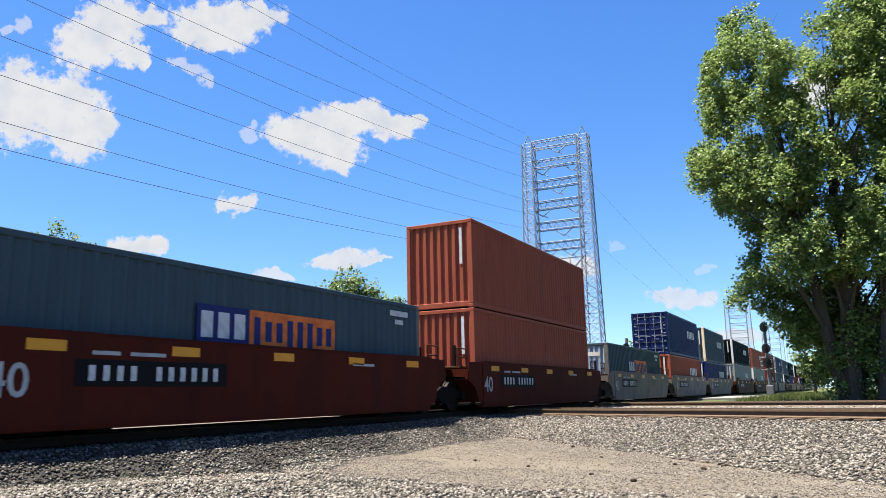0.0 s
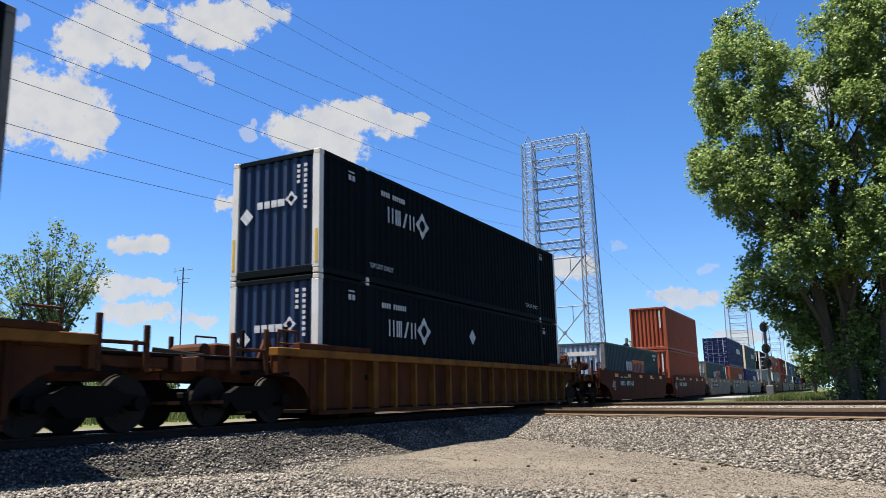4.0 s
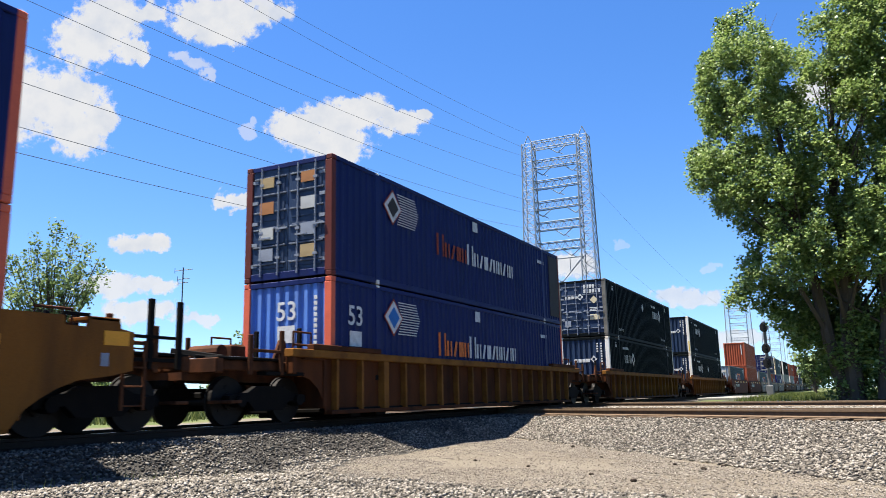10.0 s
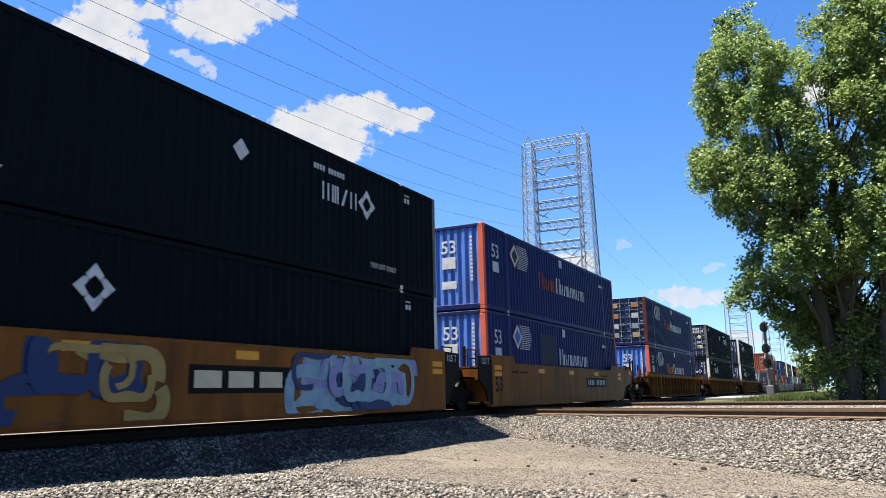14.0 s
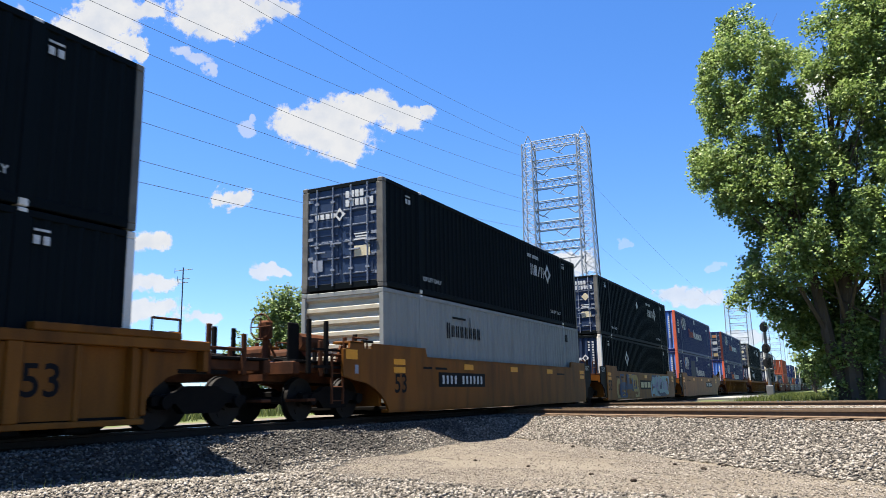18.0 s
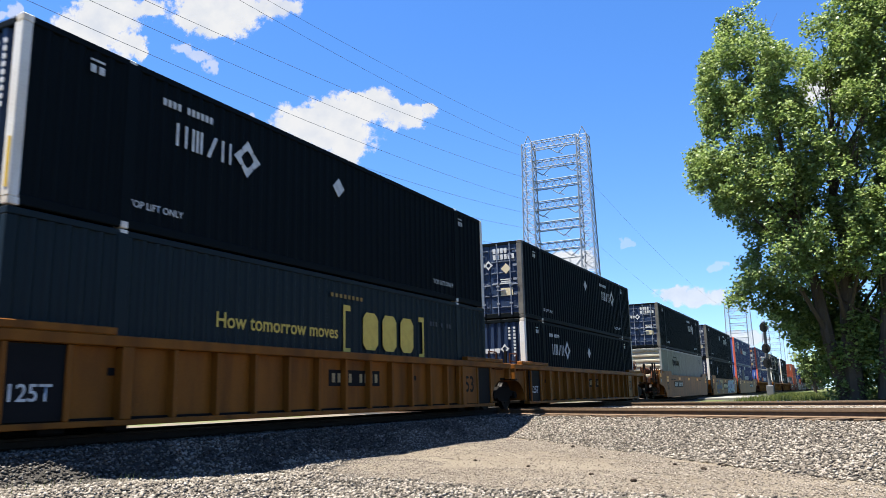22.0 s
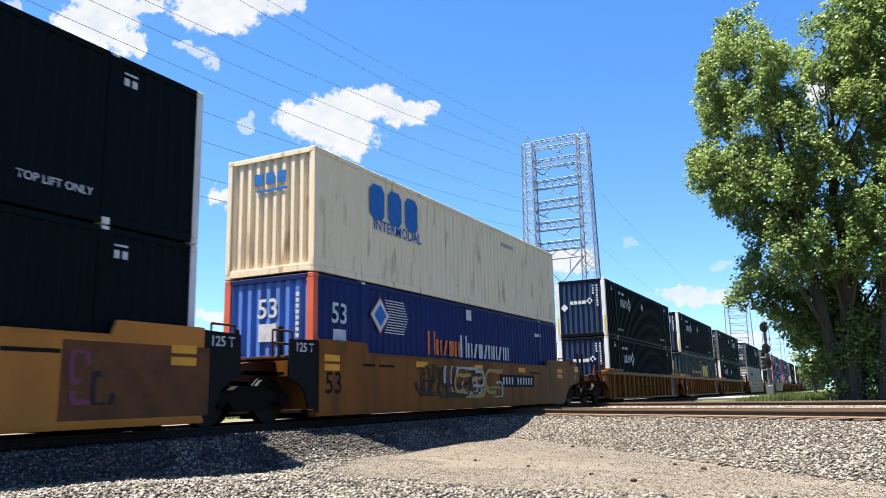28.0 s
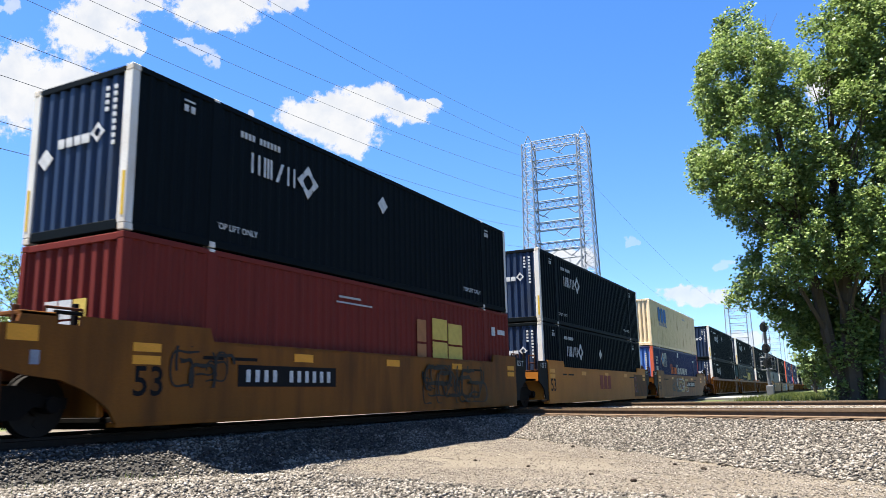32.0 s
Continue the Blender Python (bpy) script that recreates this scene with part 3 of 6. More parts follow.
def well_car(well, style, material, label, front="joint", rear="joint", spin=True, number="53", far=False, panel_y=-4.0):
    """A well car for a box of that length: deep sides, end platforms and trucks. Its centre is at the middle of the well."""
    c = thing("well_car", label, "well car", group="well cars of the train")
    hl = well / 2
    X = 1.495
    top = 1.50
    ends = {1: (hl + (3.65 if front == "coupler" else 1.70)), -1: -(hl + (3.65 if rear == "coupler" else 1.70))}
    for sx in (-1, 1):
        if style == "ribbed":
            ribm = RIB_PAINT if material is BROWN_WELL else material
            y0, y1 = -hl - 1.58, hl + 1.58
            arch = [(1.58, .98), (1.15, .97), (.80, .88), (.50, .68), (.30, .42), (.22, .14)]
            pts = [(y0, top - .16), (y1, top - .16)] + [(hl + a, z) for a, z in arch] + [(-hl - a, z) for a, z in arch[::-1]]
            w = part("side_plate", poly_prism(bmesh.new(), pts, -.012, .012), material, c, "", pose(sx * (X - .19), 0, 0))
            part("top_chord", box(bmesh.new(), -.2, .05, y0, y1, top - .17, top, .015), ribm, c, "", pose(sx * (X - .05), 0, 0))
            part("bottom_chord", box(bmesh.new(), -.2, .03, -hl - .2, hl + .2, .13, .22, .01), material, c, "", pose(sx * (X - .05), 0, 0))
            for i in range(-8, 9):
                y = i * 1.006
                wide = .22 if abs(i) == 6 else .09
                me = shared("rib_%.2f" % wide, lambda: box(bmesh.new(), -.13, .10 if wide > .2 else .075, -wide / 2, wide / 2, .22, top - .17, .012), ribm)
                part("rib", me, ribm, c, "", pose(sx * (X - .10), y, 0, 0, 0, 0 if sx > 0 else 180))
            for sy in (-1, 1):
                part("lift_pad", box(bmesh.new(), -.14, .06, -1.35, 1.35, 0, .12, .015), material, c, "", pose(sx * (X - .05), sy * (hl - .45), top))
                part("end_rib", box(bmesh.new(), -.13, .08, -.06, .06, .98, top - .17, .012), material, c, "", pose(sx * (X - .10), sy * (hl + 1.5), 0))
                if (front if sy > 0 else rear) != "coupler":
                    part("black_panel", box(bmesh.new(), -.012, .012, -.55, .55, .24, top - .19), BLACK, c, "soot black stencilled panel", pose(sx * (X - .085), sy * (hl - .45), 0))
        else:
            y0, y1 = -hl - .55, hl + .55
            hi = top + (.24 if style == "smooth" else .02)
            def edge(end):
                if end == "coupler":
                    return [(.80, hi), (.82, 1.60), (1.20, 1.60), (1.22, hi), (1.76, hi), (1.80, 1.60), (2.05, 1.56), (2.05, .96), (1.6, .87), (1.1, .81), (.73, .68), (.45, .52), (.26, .38), (.10, .16)]
                return [(.04, hi), (.04, .16)]
            lo = [(hl + a, z) for a, z in edge(front)]
            bk = [(-hl - a, z) for a, z in edge(rear)][::-1]
            pts = [(-hl + 1.8, hi), (-hl + 1.9, top), (hl - 1.9, top), (hl - 1.8, hi)] + lo + bk
            part("side_plate", poly_prism(bmesh.new(), pts, -.03, .03), material, c, "", pose(sx * (X - .03), 0, 0))
            part("top_edge", box(bmesh.new(), -.10, .02, -hl + 1.9, hl - 1.9, -.05, .012, .006), material, c, "", pose(sx * (X - .02), 0, top))
            for sy, end in ((1, front), (-1, rear)):
                if end != "coupler":
                    tip = [(sy * (hl + a), z) for a, z in ((.04, hi - .03), (1.0, hi - .06), (1.02, .90), (.80, .84), (.52, .66), (.36, .30), (.04, .22))]
                    part("black_panel", poly_prism(bmesh.new(), tip, -.02, .02), BLACK if style == "smooth" else material, c, "soot black end panel" if style == "smooth" else "", pose(sx * (X - .05), 0, 0))
                    if style == "smooth" and sx > 0:
                        part("load_mark", text_mesh("125 T", .26, MARK), MARK, c, "", pose(X - .026, sy * (hl + .52), hi - .22))
            part("bottom_edge", box(bmesh.new(), -.2, .01, -hl - .1, hl + .1, .10, .18, .01), material, c, "", pose(sx * (X - .03), 0, 0))
    for sy in (-1, 1):
        for k in (0, 1):
            part("cross_bearer", shared("bearer", lambda: box(bmesh.new(), -1.36, 1.36, -.22, .22, .04, .17, .03), GRIME), GRIME, c, "", pose(0, sy * (hl - .9 - k * 1.1), 0))
    part("well_floor", box(bmesh.new(), -1.38, 1.38, -hl, hl, .16, .26, .02), GRIME, c)
    for sy, end in ((1, front), (-1, rear)):
        ye = abs(ends[sy])
        part("bulkhead", box(bmesh.new(), -1.36, 1.36, -.06, .06, .26, 1.35, .02), material, c, "", pose(0, sy * (hl + .28), 0))
        part("end_deck", poly_prism(bmesh.new(), [(sy * (hl + .34), .80), (sy * (hl + .34), 1.28), (sy * (hl + .9), 1.28), (sy * ye, 1.16), (sy * ye, .86)], -.55, .55), RUST_DECK, c)
        part("deck_plate", box(bmesh.new(), -1.42, 1.42, -.35, .35, 0, .06, .01), RUST_DECK, c, "", pose(0, sy * (hl + .75), 1.29))
        for sx in (-1, 1):
            def rail_mesh():
                bm = bmesh.new()
                for yy in (0, .62):
                    rod(bm, (0, yy, 0), (0, yy, .55), .022)
                rod(bm, (0, 0, .55), (0, .62, .55), .022)
                rod(bm, (0, 0, .28), (0, .62, .28), .022)
                return bm
            part("grab_rail", shared("grail", rail_mesh, RUST_DECK), RUST_DECK, c, "", pose(sx * 1.15, sy * (hl + .55) - (.62 if sy < 0 else 0), 1.33))
            part("guide_post", shared("gpost", lambda: box(bmesh.new(), -.05, .05, -.04, .04, 0, .72, .01), GRIME), GRIME, c, "", pose(sx * .62, sy * (hl + .28), 1.32))
            if end == "coupler":
                if style != "ribbed":
                    lad = part("ladder_stile", shared("stile", lambda: box(bmesh.new(), -.02, .02, -.025, .025, .35, 1.45), RUST_DECK), RUST_DECK, c, "", pose(sx * 1.40, sy * (hl + 2.15) - .21, 0))
                    part("ladder_stile", shared("stile", lambda: None, RUST_DECK), RUST_DECK, c, "", pose(sx * 1.40, sy * (hl + 2.15) + .21, 0))
                    for i in range(4):
                        part("ladder_rung", shared("rung", lambda: rod(bmesh.new(), (0, 0, 0), (0, .42, 0), .016, 5), RUST_DECK), RUST_DECK, lad, "", pose(0, 0, .42 + i * .3))
                part("corner_step", box(bmesh.new(), -.3, .3, -.14, .14, -.03, .03, .01), RUST_DECK, c, "", pose(sx * 1.15, sy * (ye - .5), .45))
                part("side_beam", box(bmesh.new(), -.06, .06, -1.3, 1.3, -.1, .1, .02), RUST_DECK, c, "", pose(sx * 1.12, sy * (ye - 1.7), 1.13))
        if end == "coupler":
            truck(c, sy * (hl + 1.82), spin)
            part("end_beam", box(bmesh.new(), -1.25, 1.25, -.1, .1, -.12, .16, .02), RUST_DECK, c, "", pose(0, sy * (ye - .25), 1.1))
            part("crosswalk", box(bmesh.new(), -1.2, 1.2, -.3, .3, 0, .05, .01), GALV, c, "", pose(0, sy * (ye - .75), 1.24))
            part("coupler", box(box(bmesh.new(), -.12, .12, 0, .62, -.14, .14, .03), -.2, .2, .38, .62, -.17, .17, .05), GRIME, c, "", pose(0, sy * (ye - .25), .88, 0, 0, 0 if sy > 0 else 180))
            if style == "smooth":
                for sx in (-1, 1):
                    part("notch_plate", shared("notch", lambda: box(box(bmesh.new(), -.05, .02, -.23, .23, .15, .20, .005), -.05, .02, -.23, -.17, 0, .15), GRIME), GRIME, c, "", pose(sx * (X - .03), sy * (hl + 1.01), 1.60))
                    part("end_cap", box(bmesh.new(), -.5, .0, -.27, .27, -.04, .02, .01), material, c, "", pose(X if sx > 0 else -X + .5, sy * (hl + 1.5), hi))
                    for dy in (2.5, 3.12):
                        part("tall_post", shared("tpost", lambda: box(bmesh.new(), -.04, .04, -.05, .05, 1.0, 2.16, .01), GRIME), GRIME, c, "", pose(sx * 1.34, sy * (hl + dy), 0))
                    part("end_rail", shared("erail", lambda: box(box(bmesh.new(), -.03, .03, -.5, .5, .38, .43), -.03, .03, -.5, .5, 0, .06), GRIME), GRIME, c, "", pose(sx * 1.36, sy * (hl + 2.5), 1.12))
                add_bar(c, sy * (hl + 1.72), 1.45, .46, .22, REFLECT, "reflector", X + .004)
                part("placard", box(bmesh.new(), -.004, .004, -.07, .07, -.10, .10), GALV, c, "", pose(X + .002, sy * (hl + 1.52), 1.12))
            for sx in (-1, 1):
                for k, (dy, z1) in enumerate(((1.72, 1.85), (2.65, 1.72))):
                    part("end_post", shared("epost_%.2f" % z1, lambda: box(bmesh.new(), -.035, .035, -.05, .05, .95, z1, .01), RUST_DECK), RUST_DECK, c, "", pose(sx * 1.30, sy * (hl + dy), 0))
                part("walk_rail", shared("wrail", lambda: box(bmesh.new(), -.03, .03, -.5, .5, -.03, .03, .01), RUST_DECK), RUST_DECK, c, "", pose(sx * 1.30, sy * (hl + 2.2), 1.42))
                part("walk_board", shared("wboard", lambda: box(bmesh.new(), -.17, .17, -.95, .95, -.025, .025, .008), GRIME), GRIME, c, "", pose(sx * 1.08, sy * (hl + 2.5), 1.26))
                part("brake_pipe", shared("bpipe", lambda: rod(bmesh.new(), (0, -1.2, 0), (0, 1.2, 0), .035), GRIME), GRIME, c, "", pose(sx * .70, sy * (hl + 2.3), 1.30))
                part("hanger_bracket", shared("hbrk", lambda: poly_prism(bmesh.new(), [(-.25, 0), (.25, 0), (.12, .42), (-.05, .42)], -.03, .03), RUST_DECK), RUST_DECK, c, "", pose(sx * .88, sy * (hl + 1.25), 1.28))
            part("valve_box", shared("vbox", lambda: box(bmesh.new(), -.3, .3, -.22, .22, 0, .36, .04), RUST_DECK), RUST_DECK, c, "", pose(.45 * sy, sy * (hl + 1.35), 1.30))
            part("brake_cylinder", shared("bcyl2", lambda: rod(bmesh.new(), (-.4, 0, 0), (.4, 0, 0), .16, 12), RUST_DECK), RUST_DECK, c, "", pose(-.35, sy * (hl + 2.1), 1.46))
            part("lever_arm", shared("larm", lambda: box(bmesh.new(), -.7, .7, -.03, .03, -.05, .05, .01), GRIME), GRIME, c, "", pose(0, sy * (hl + 2.75), 1.40, 0, 8, 0))
        elif end == "truck":
            truck(c, sy * (hl + 1.72), spin)
        for sx in (-1, 1):
            part("fender", poly_prism(bmesh.new(), [(-.6, .95), (-.6, 1.02), (.6, 1.02), (.6, .95)], -.12, .12), GRIME, c, "", pose(sx * 1.2, sy * (hl + 1.6), 0))
    # markings on the side towards the camera
    mk = LABEL_GREY if style == "red" else BLACK
    xs = X + (.004 if style != "ribbed" else -.174)
    if style != "ribbed" or front != "coupler" or rear != "coupler":
        if style == "ribbed":
            part("number_plate", box(bmesh.new(), -.10, .0, -.62, .62, .24, top - .18), material, c, "", pose(X - .055, hl - 1.68, 0))
        part("number_mark", text_mesh(number, .66, mk), mk, c, "", pose(X - .051, hl - 1.6, .78) if style == "ribbed" else pose(xs, -hl + (.48 if style == "smooth" else .35), .78))
    if style != "ribbed":
        for i in range(1 if style == "smooth" else 0, 4 if style == "smooth" else 5):
            add_bar(c, -hl + .9 + i * (well - 1.8) / 4, top - .2, .62, .16, REFLECT, "reflector", xs)
        for yy in ((-hl + .42, hl - .42) if style == "smooth" else ()):
            for zz in (top - .16, top - .36):
                add_bar(c, yy, zz, .56, .14, REFLECT, "reflector", xs)
        if panel_y is not None:
            py = panel_y if well > 14 else -3.17
            add_bar(c, py, .92, 3.1, .40, BLACK, "number_panel", xs)
            for i in range(11):
                if i != 4:
                    add_bar(c, py - 1.27 + i * .254, .92, .11, .23, MARK, "marking_bar", xs + .006)
        for yy, ww in ((-hl + 1.9, .5), (-hl + 2.7, .7), (hl - 3.2, .9)):
            add_bar(c, yy, 1.22, ww, .06, mk, "marking_bar", xs)
    else:
        if material is not BROWN_WELL:
            add_bar(c, .55, .92, 2.1, .36, BLACK, "number_panel", xs)
        for i in range(9):
            if i != 4 and material is not BROWN_WELL:
                add_bar(c, -.33 + i * .22, .92, .11, .2, LABEL_TAN, "marking_bar", xs + .006)
        for i in (0, 3, 4):
            add_bar(c, -hl + 2.0 + i * 3.1, .95, .4, .12, BLACK, "marking_bar", xs)
    if not far:
        if style == "ribbed" and rear != "coupler":
            part("load_mark", text_mesh("125T", .34, MARK), MARK, c, "", pose(X - .071, -hl + .45, .62))
    return c


# ---- ground: yard dirt, ballast banks and grass in one sheet ----
def near_rail(x):
    return 18.2 - 0.6 * x


def far_rail(x):
    return 29.5 - 0.6 * x


def smooth(a, b, v):
    t = np.clip((v - a) / (b - a), 0, 1)
    return t * t * (3 - 2 * t)


def rough2(x, y):
    return np.sin(x * 1.7 + 1.3 * np.sin(y * .9)) * np.cos(y * 1.3 + np.sin(x * .7)) + .5 * np.sin(x * 4.1 + y * 3.3) * np.cos(y * 3.7 - x * 1.1)


def heights(x, y):
    """Ground level and the kind of surface: 0 dirt, 1 ballast, 2 grass."""
    d = y - near_rail(x)
    r = rough2(x, y)
    base = np.full_like(x, -0.68) + .02 * r
    base = base + .20 * smooth(10.5, 5.0, y) * smooth(-5.0, -8.0, x)
    beyond = smooth(2.0, 5.0, d)
    base = base * (1 - beyond) + (-.22 + .03 * r) * beyond
    left = smooth(-13.5, -15.5, x)
    base = base * (1 - left) + (-.28 + .04 * r) * left
    main = -.18 + (-.52) * np.clip((np.abs(x - TRACK_X) - 1.75) / 1.25, 0, 1)
    main = np.where(np.abs(x - TRACK_X) < 3.0, main, -9)
    toe = 3.2 + .5 * np.clip(x + 8.4, 0, 9)
    cross = np.where(d < -1.0, -.20 - .48 * np.clip((-1.0 - d) / (toe - 1.0), 0, 1) ** .8, np.where(d < 3.0, -.245, -.18))
    cross = np.where((d > -toe) & (d < 17.5), cross, -9)
    cross = np.where(x > -26, cross, -9)
    z = np.maximum(base, np.maximum(main, cross))
    stony = (y + .55 * r < 9.0 + 1.2 * smooth(-4, -8.5, x) + 2.5 * smooth(-7.0, -8.6, x)) & (x < 1.0) & (y > 4.0)
    kind = np.where((main >= base - .012) | (cross >= base - .012) | stony, 1, np.where((x + .5 * r < -23) | ((d > 16.5) & (x > -9)), 2, 0))
    return z, kind


def axis(lo, hi, step, out, reach):
    mid = list(np.arange(lo, hi + step * .5, step))
    ext, s, v = [], step, mid[-1]
    while v < reach:
        s *= out
        v += s
        ext.append(v)
    pre, s, v = [], step, mid[0]
    while v > -reach:
        s *= out
        v -= s
        pre.append(v)
    return np.array(pre[::-1] + mid + ext)


def build_ground():
    xs, ys = axis(-15.0, 4.0, .17, 1.35, 3800.0), axis(3.0, 34.0, .17, 1.3, 3800.0)
    gx, gy = np.meshgrid(xs, ys)
    gz, kind = heights(gx, gy)
    far = (np.abs(gx) > 60) | (gy > 120) | (gy < -20)
    gz = np.where(far, -.3, gz)
    kind = np.where(far, 2, kind)
    nx, ny = len(xs), len(ys)
    v = np.stack([gx, gy, gz], -1).reshape(-1, 3)
    i = (np.arange(ny - 1)[:, None] * nx + np.arange(nx - 1)[None]).reshape(-1)
    f = np.stack([i, i + 1, i + nx + 1, i + nx], -1)
    me = sheet(v.tolist(), f.tolist(), "ground")
    for m in (DIRT, BALLAST_BED, MEADOW):
        me.materials.append(m)
    me.polygons.foreach_set("material_index", kind[:-1, :-1].reshape(-1).astype(np.int32))
    me.polygons.foreach_set("use_smooth", np.ones(len(f), bool))
    tagged(new("ground", me), "pale trodden dirt with gravel banks and grass", "ground", kind="structure")


DIRT = shader("trodden_dirt", (0.1221, 0.1019, 0.07546), (0.08506, 0.0686, 0.04939), rough=0.95, scale=.8, fine=22, amount=.8, bump=.6)
MEADOW = shader("meadow_soil", (0.0686, 0.08575, 0.02573), (0.1115, 0.1072, 0.05145), rough=0.95, scale=.3, fine=9, amount=.7, bump=.8)
build_ground()


def scatter(name, label, count, region, size, material, seed, lift=.35):
    """Loose angular stones lying on the ground, in one mesh."""
    rng = np.random.default_rng(seed)
    x, y = region(rng, count)
    z, kind = heights(x, y)
    n = len(x)
    s = size[0] + (size[1] - size[0]) * rng.random(n) ** 2
    base = np.array([(1, 0, 0), (-.2, .95, .1), (-.9, -.1, 0), (.1, -1, 0), (.05, .1, .8), (0, 0, -.7)], float)
    v = base[None] * (0.7 + .6 * rng.random((n, 6, 1))) * s[:, None, None] * np.array([1, .8, .75])
    a = rng.random(n) * 6.283
    c, sn = np.cos(a)[:, None], np.sin(a)[:, None]
    tilt = (rng.random((n, 1)) - .5) * 1.2
    vx, vy, vz = v[..., 0], v[..., 1], v[..., 2]
    vz, vx = vz * np.cos(tilt) - vx * np.sin(tilt), vz * np.sin(tilt) + vx * np.cos(tilt)
    w = np.stack([vx * c - vy * sn + x[:, None], vx * sn + vy * c + y[:, None], vz + (z + s * lift)[:, None]], -1).reshape(-1, 3)
    tri = np.array([(0, 1, 4), (1, 2, 4), (2, 3, 4), (3, 0, 4), (1, 0, 5), (2, 1, 5), (3, 2, 5), (0, 3, 5)])
    f = (tri[None] + (np.arange(n) * 6)[:, None, None]).reshape(-1, 3)
    me = bpy.data.meshes.new(name)
    me.vertices.add(len(w))
    me.vertices.foreach_set("co", w.reshape(-1))
    me.loops.add(len(f) * 3)
    me.loops.foreach_set("vertex_index", f.reshape(-1).astype(np.int32))
    me.polygons.add(len(f))
    me.polygons.foreach_set("loop_start", np.arange(0, len(f) * 3, 3, dtype=np.int32))
    me.update(calc_edges=True)
    me.materials.append(material)
    return tagged(new(name, me), label, "stones", kind="stuff")


def bank_region(rng, n):
    x = rng.uniform(-13.6, 4, n)
    t = rng.random(n)
    y = 4.0 + 24 * t ** 1.25
    _, k = heights(x, y)
    keep = (k == 1) & (np.abs(x - TRACK_X) > .0)
    return x[keep], y[keep]


# strip of dirty stones whose colour also carries the train's shade
def grimy_shaded(x, y):
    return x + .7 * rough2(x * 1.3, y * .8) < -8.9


def track_region(rng, n):
    x, y = bank_region(rng, n)
    keep = grimy_shaded(x, y)
    return x[keep], y[keep]


def clean_region(rng, n):
    x, y = bank_region(rng, n)
    keep = ~grimy_shaded(x, y)
    return x[keep], y[keep]


def spill_region(rng, n):
    """Stones that have rolled off the banks on to the dirt."""
    x, y = bank_region(rng, n)
    x, y = x + rng.normal(size=len(x)) * .45, y + rng.normal(size=len(x)) * .8
    _, k = heights(x, y)
    keep = (k == 0) & (y > 4)
    return x[keep], y[keep]


def far_bank_region(rng, n):
    x, y = rng.uniform(-9.5, 9, n), rng.uniform(19, 42, n)
    _, k = heights(x, y)
    return x[k == 1], y[k == 1]


def dirt_region(rng, n):
    x, y = rng.uniform(-9.5, 4, n), rng.uniform(4, 22, n)
    _, k = heights(x, y)
    keep = (k == 0) & ((rough2(x * .6, y * .6) > .1) | (rng.random(n) < .25) | (y < 11.5) | (y > near_rail(x) - 6.5))
    return x[keep], y[keep]


# ---- rails and ties ----
def rail_profile():
    return [(-.07, -.17), (.07, -.17), (.07, -.155), (.012, -.135), (.012, -.05), (.036, -.04), (.036, -.004), (.03, 0), (-.03, 0), (-.036, -.004), (-.036, -.04), (-.012, -.05), (-.012, -.135), (-.07, -.155)]


def rail(name, a, b, parent, steel):
    a, b = Vector(a), Vector(b)
    d = (b - a).normalized()
    side = Vector((d.y, -d.x, 0))
    bm = bmesh.new()
    rings = []
    for p in (a, b):
        rings.append([bm.verts.new(p + side * u + Vector((0, 0, w))) for u, w in rail_profile()])
    k = len(rings[0])
    for i in range(k):
        bm.faces.new((rings[0][i], rings[0][(i + 1) % k], rings[1][(i + 1) % k], rings[1][i]))
    return part(name, bm, steel, parent)


def rail_head(a, b, parent):
    a, b = Vector(a), Vector(b)
    d = (b - a).normalized()
    s = Vector((d.y, -d.x, 0)) * .026
    up = Vector((0, 0, .003))
    me = sheet([tuple(a - s + up), tuple(a + s + up), tuple(b + s + up), tuple(b - s + up)], [(0, 1, 2, 3)], "rail_head")
    part("rail_head", me, RAIL_TOP, parent)


def track(label, a, b, ties_from, ties_to, steel=RAIL_SIDE, timber=TIE):
    """Two rails on timber ties between a and b; ties are laid between two distances from a."""
    t = thing("railway_track", label, "railway track", kind="structure")
    a, b = Vector(a), Vector(b)
    d = (b - a).normalized()
    side = Vector((d.y, -d.x, 0))
    for s in (-1, 1):
        p, q = a + side * s * .7545, b + side * s * .7545
        r = rail("rail", p, q, t, steel)
        rail_head(p, q, r)
    ang = math.degrees(math.atan2(d.y, d.x)) - 90
    k = int((ties_to - ties_from) / .52)
    tie = shared("tie", lambda: box(bmesh.new(), -1.3, 1.3, -.115, .115, -.33, -.172, .012), timber)
    plate = shared("tplate", lambda: box(bmesh.new(), -.11, .11, -.09, .09, -.174, -.158), steel)
    rnd = random.Random(5)
    for i in range(min(k, 110)):
        p = a + d * (ties_from + i * .52)
        o = part("tie", tie, timber, t, "", pose(p.x + rnd.uniform(-.04, .04), p.y, rnd.uniform(-.01, .01), 0, 0, ang + rnd.uniform(-1, 1)))
        if i < 60:
            for s in (-1, 1):
                part("tie_plate", plate, steel, t, "", pose(p.x + side.x * s * .7545, p.y + side.y * s * .7545, .0, 0, 0, ang))
    return t


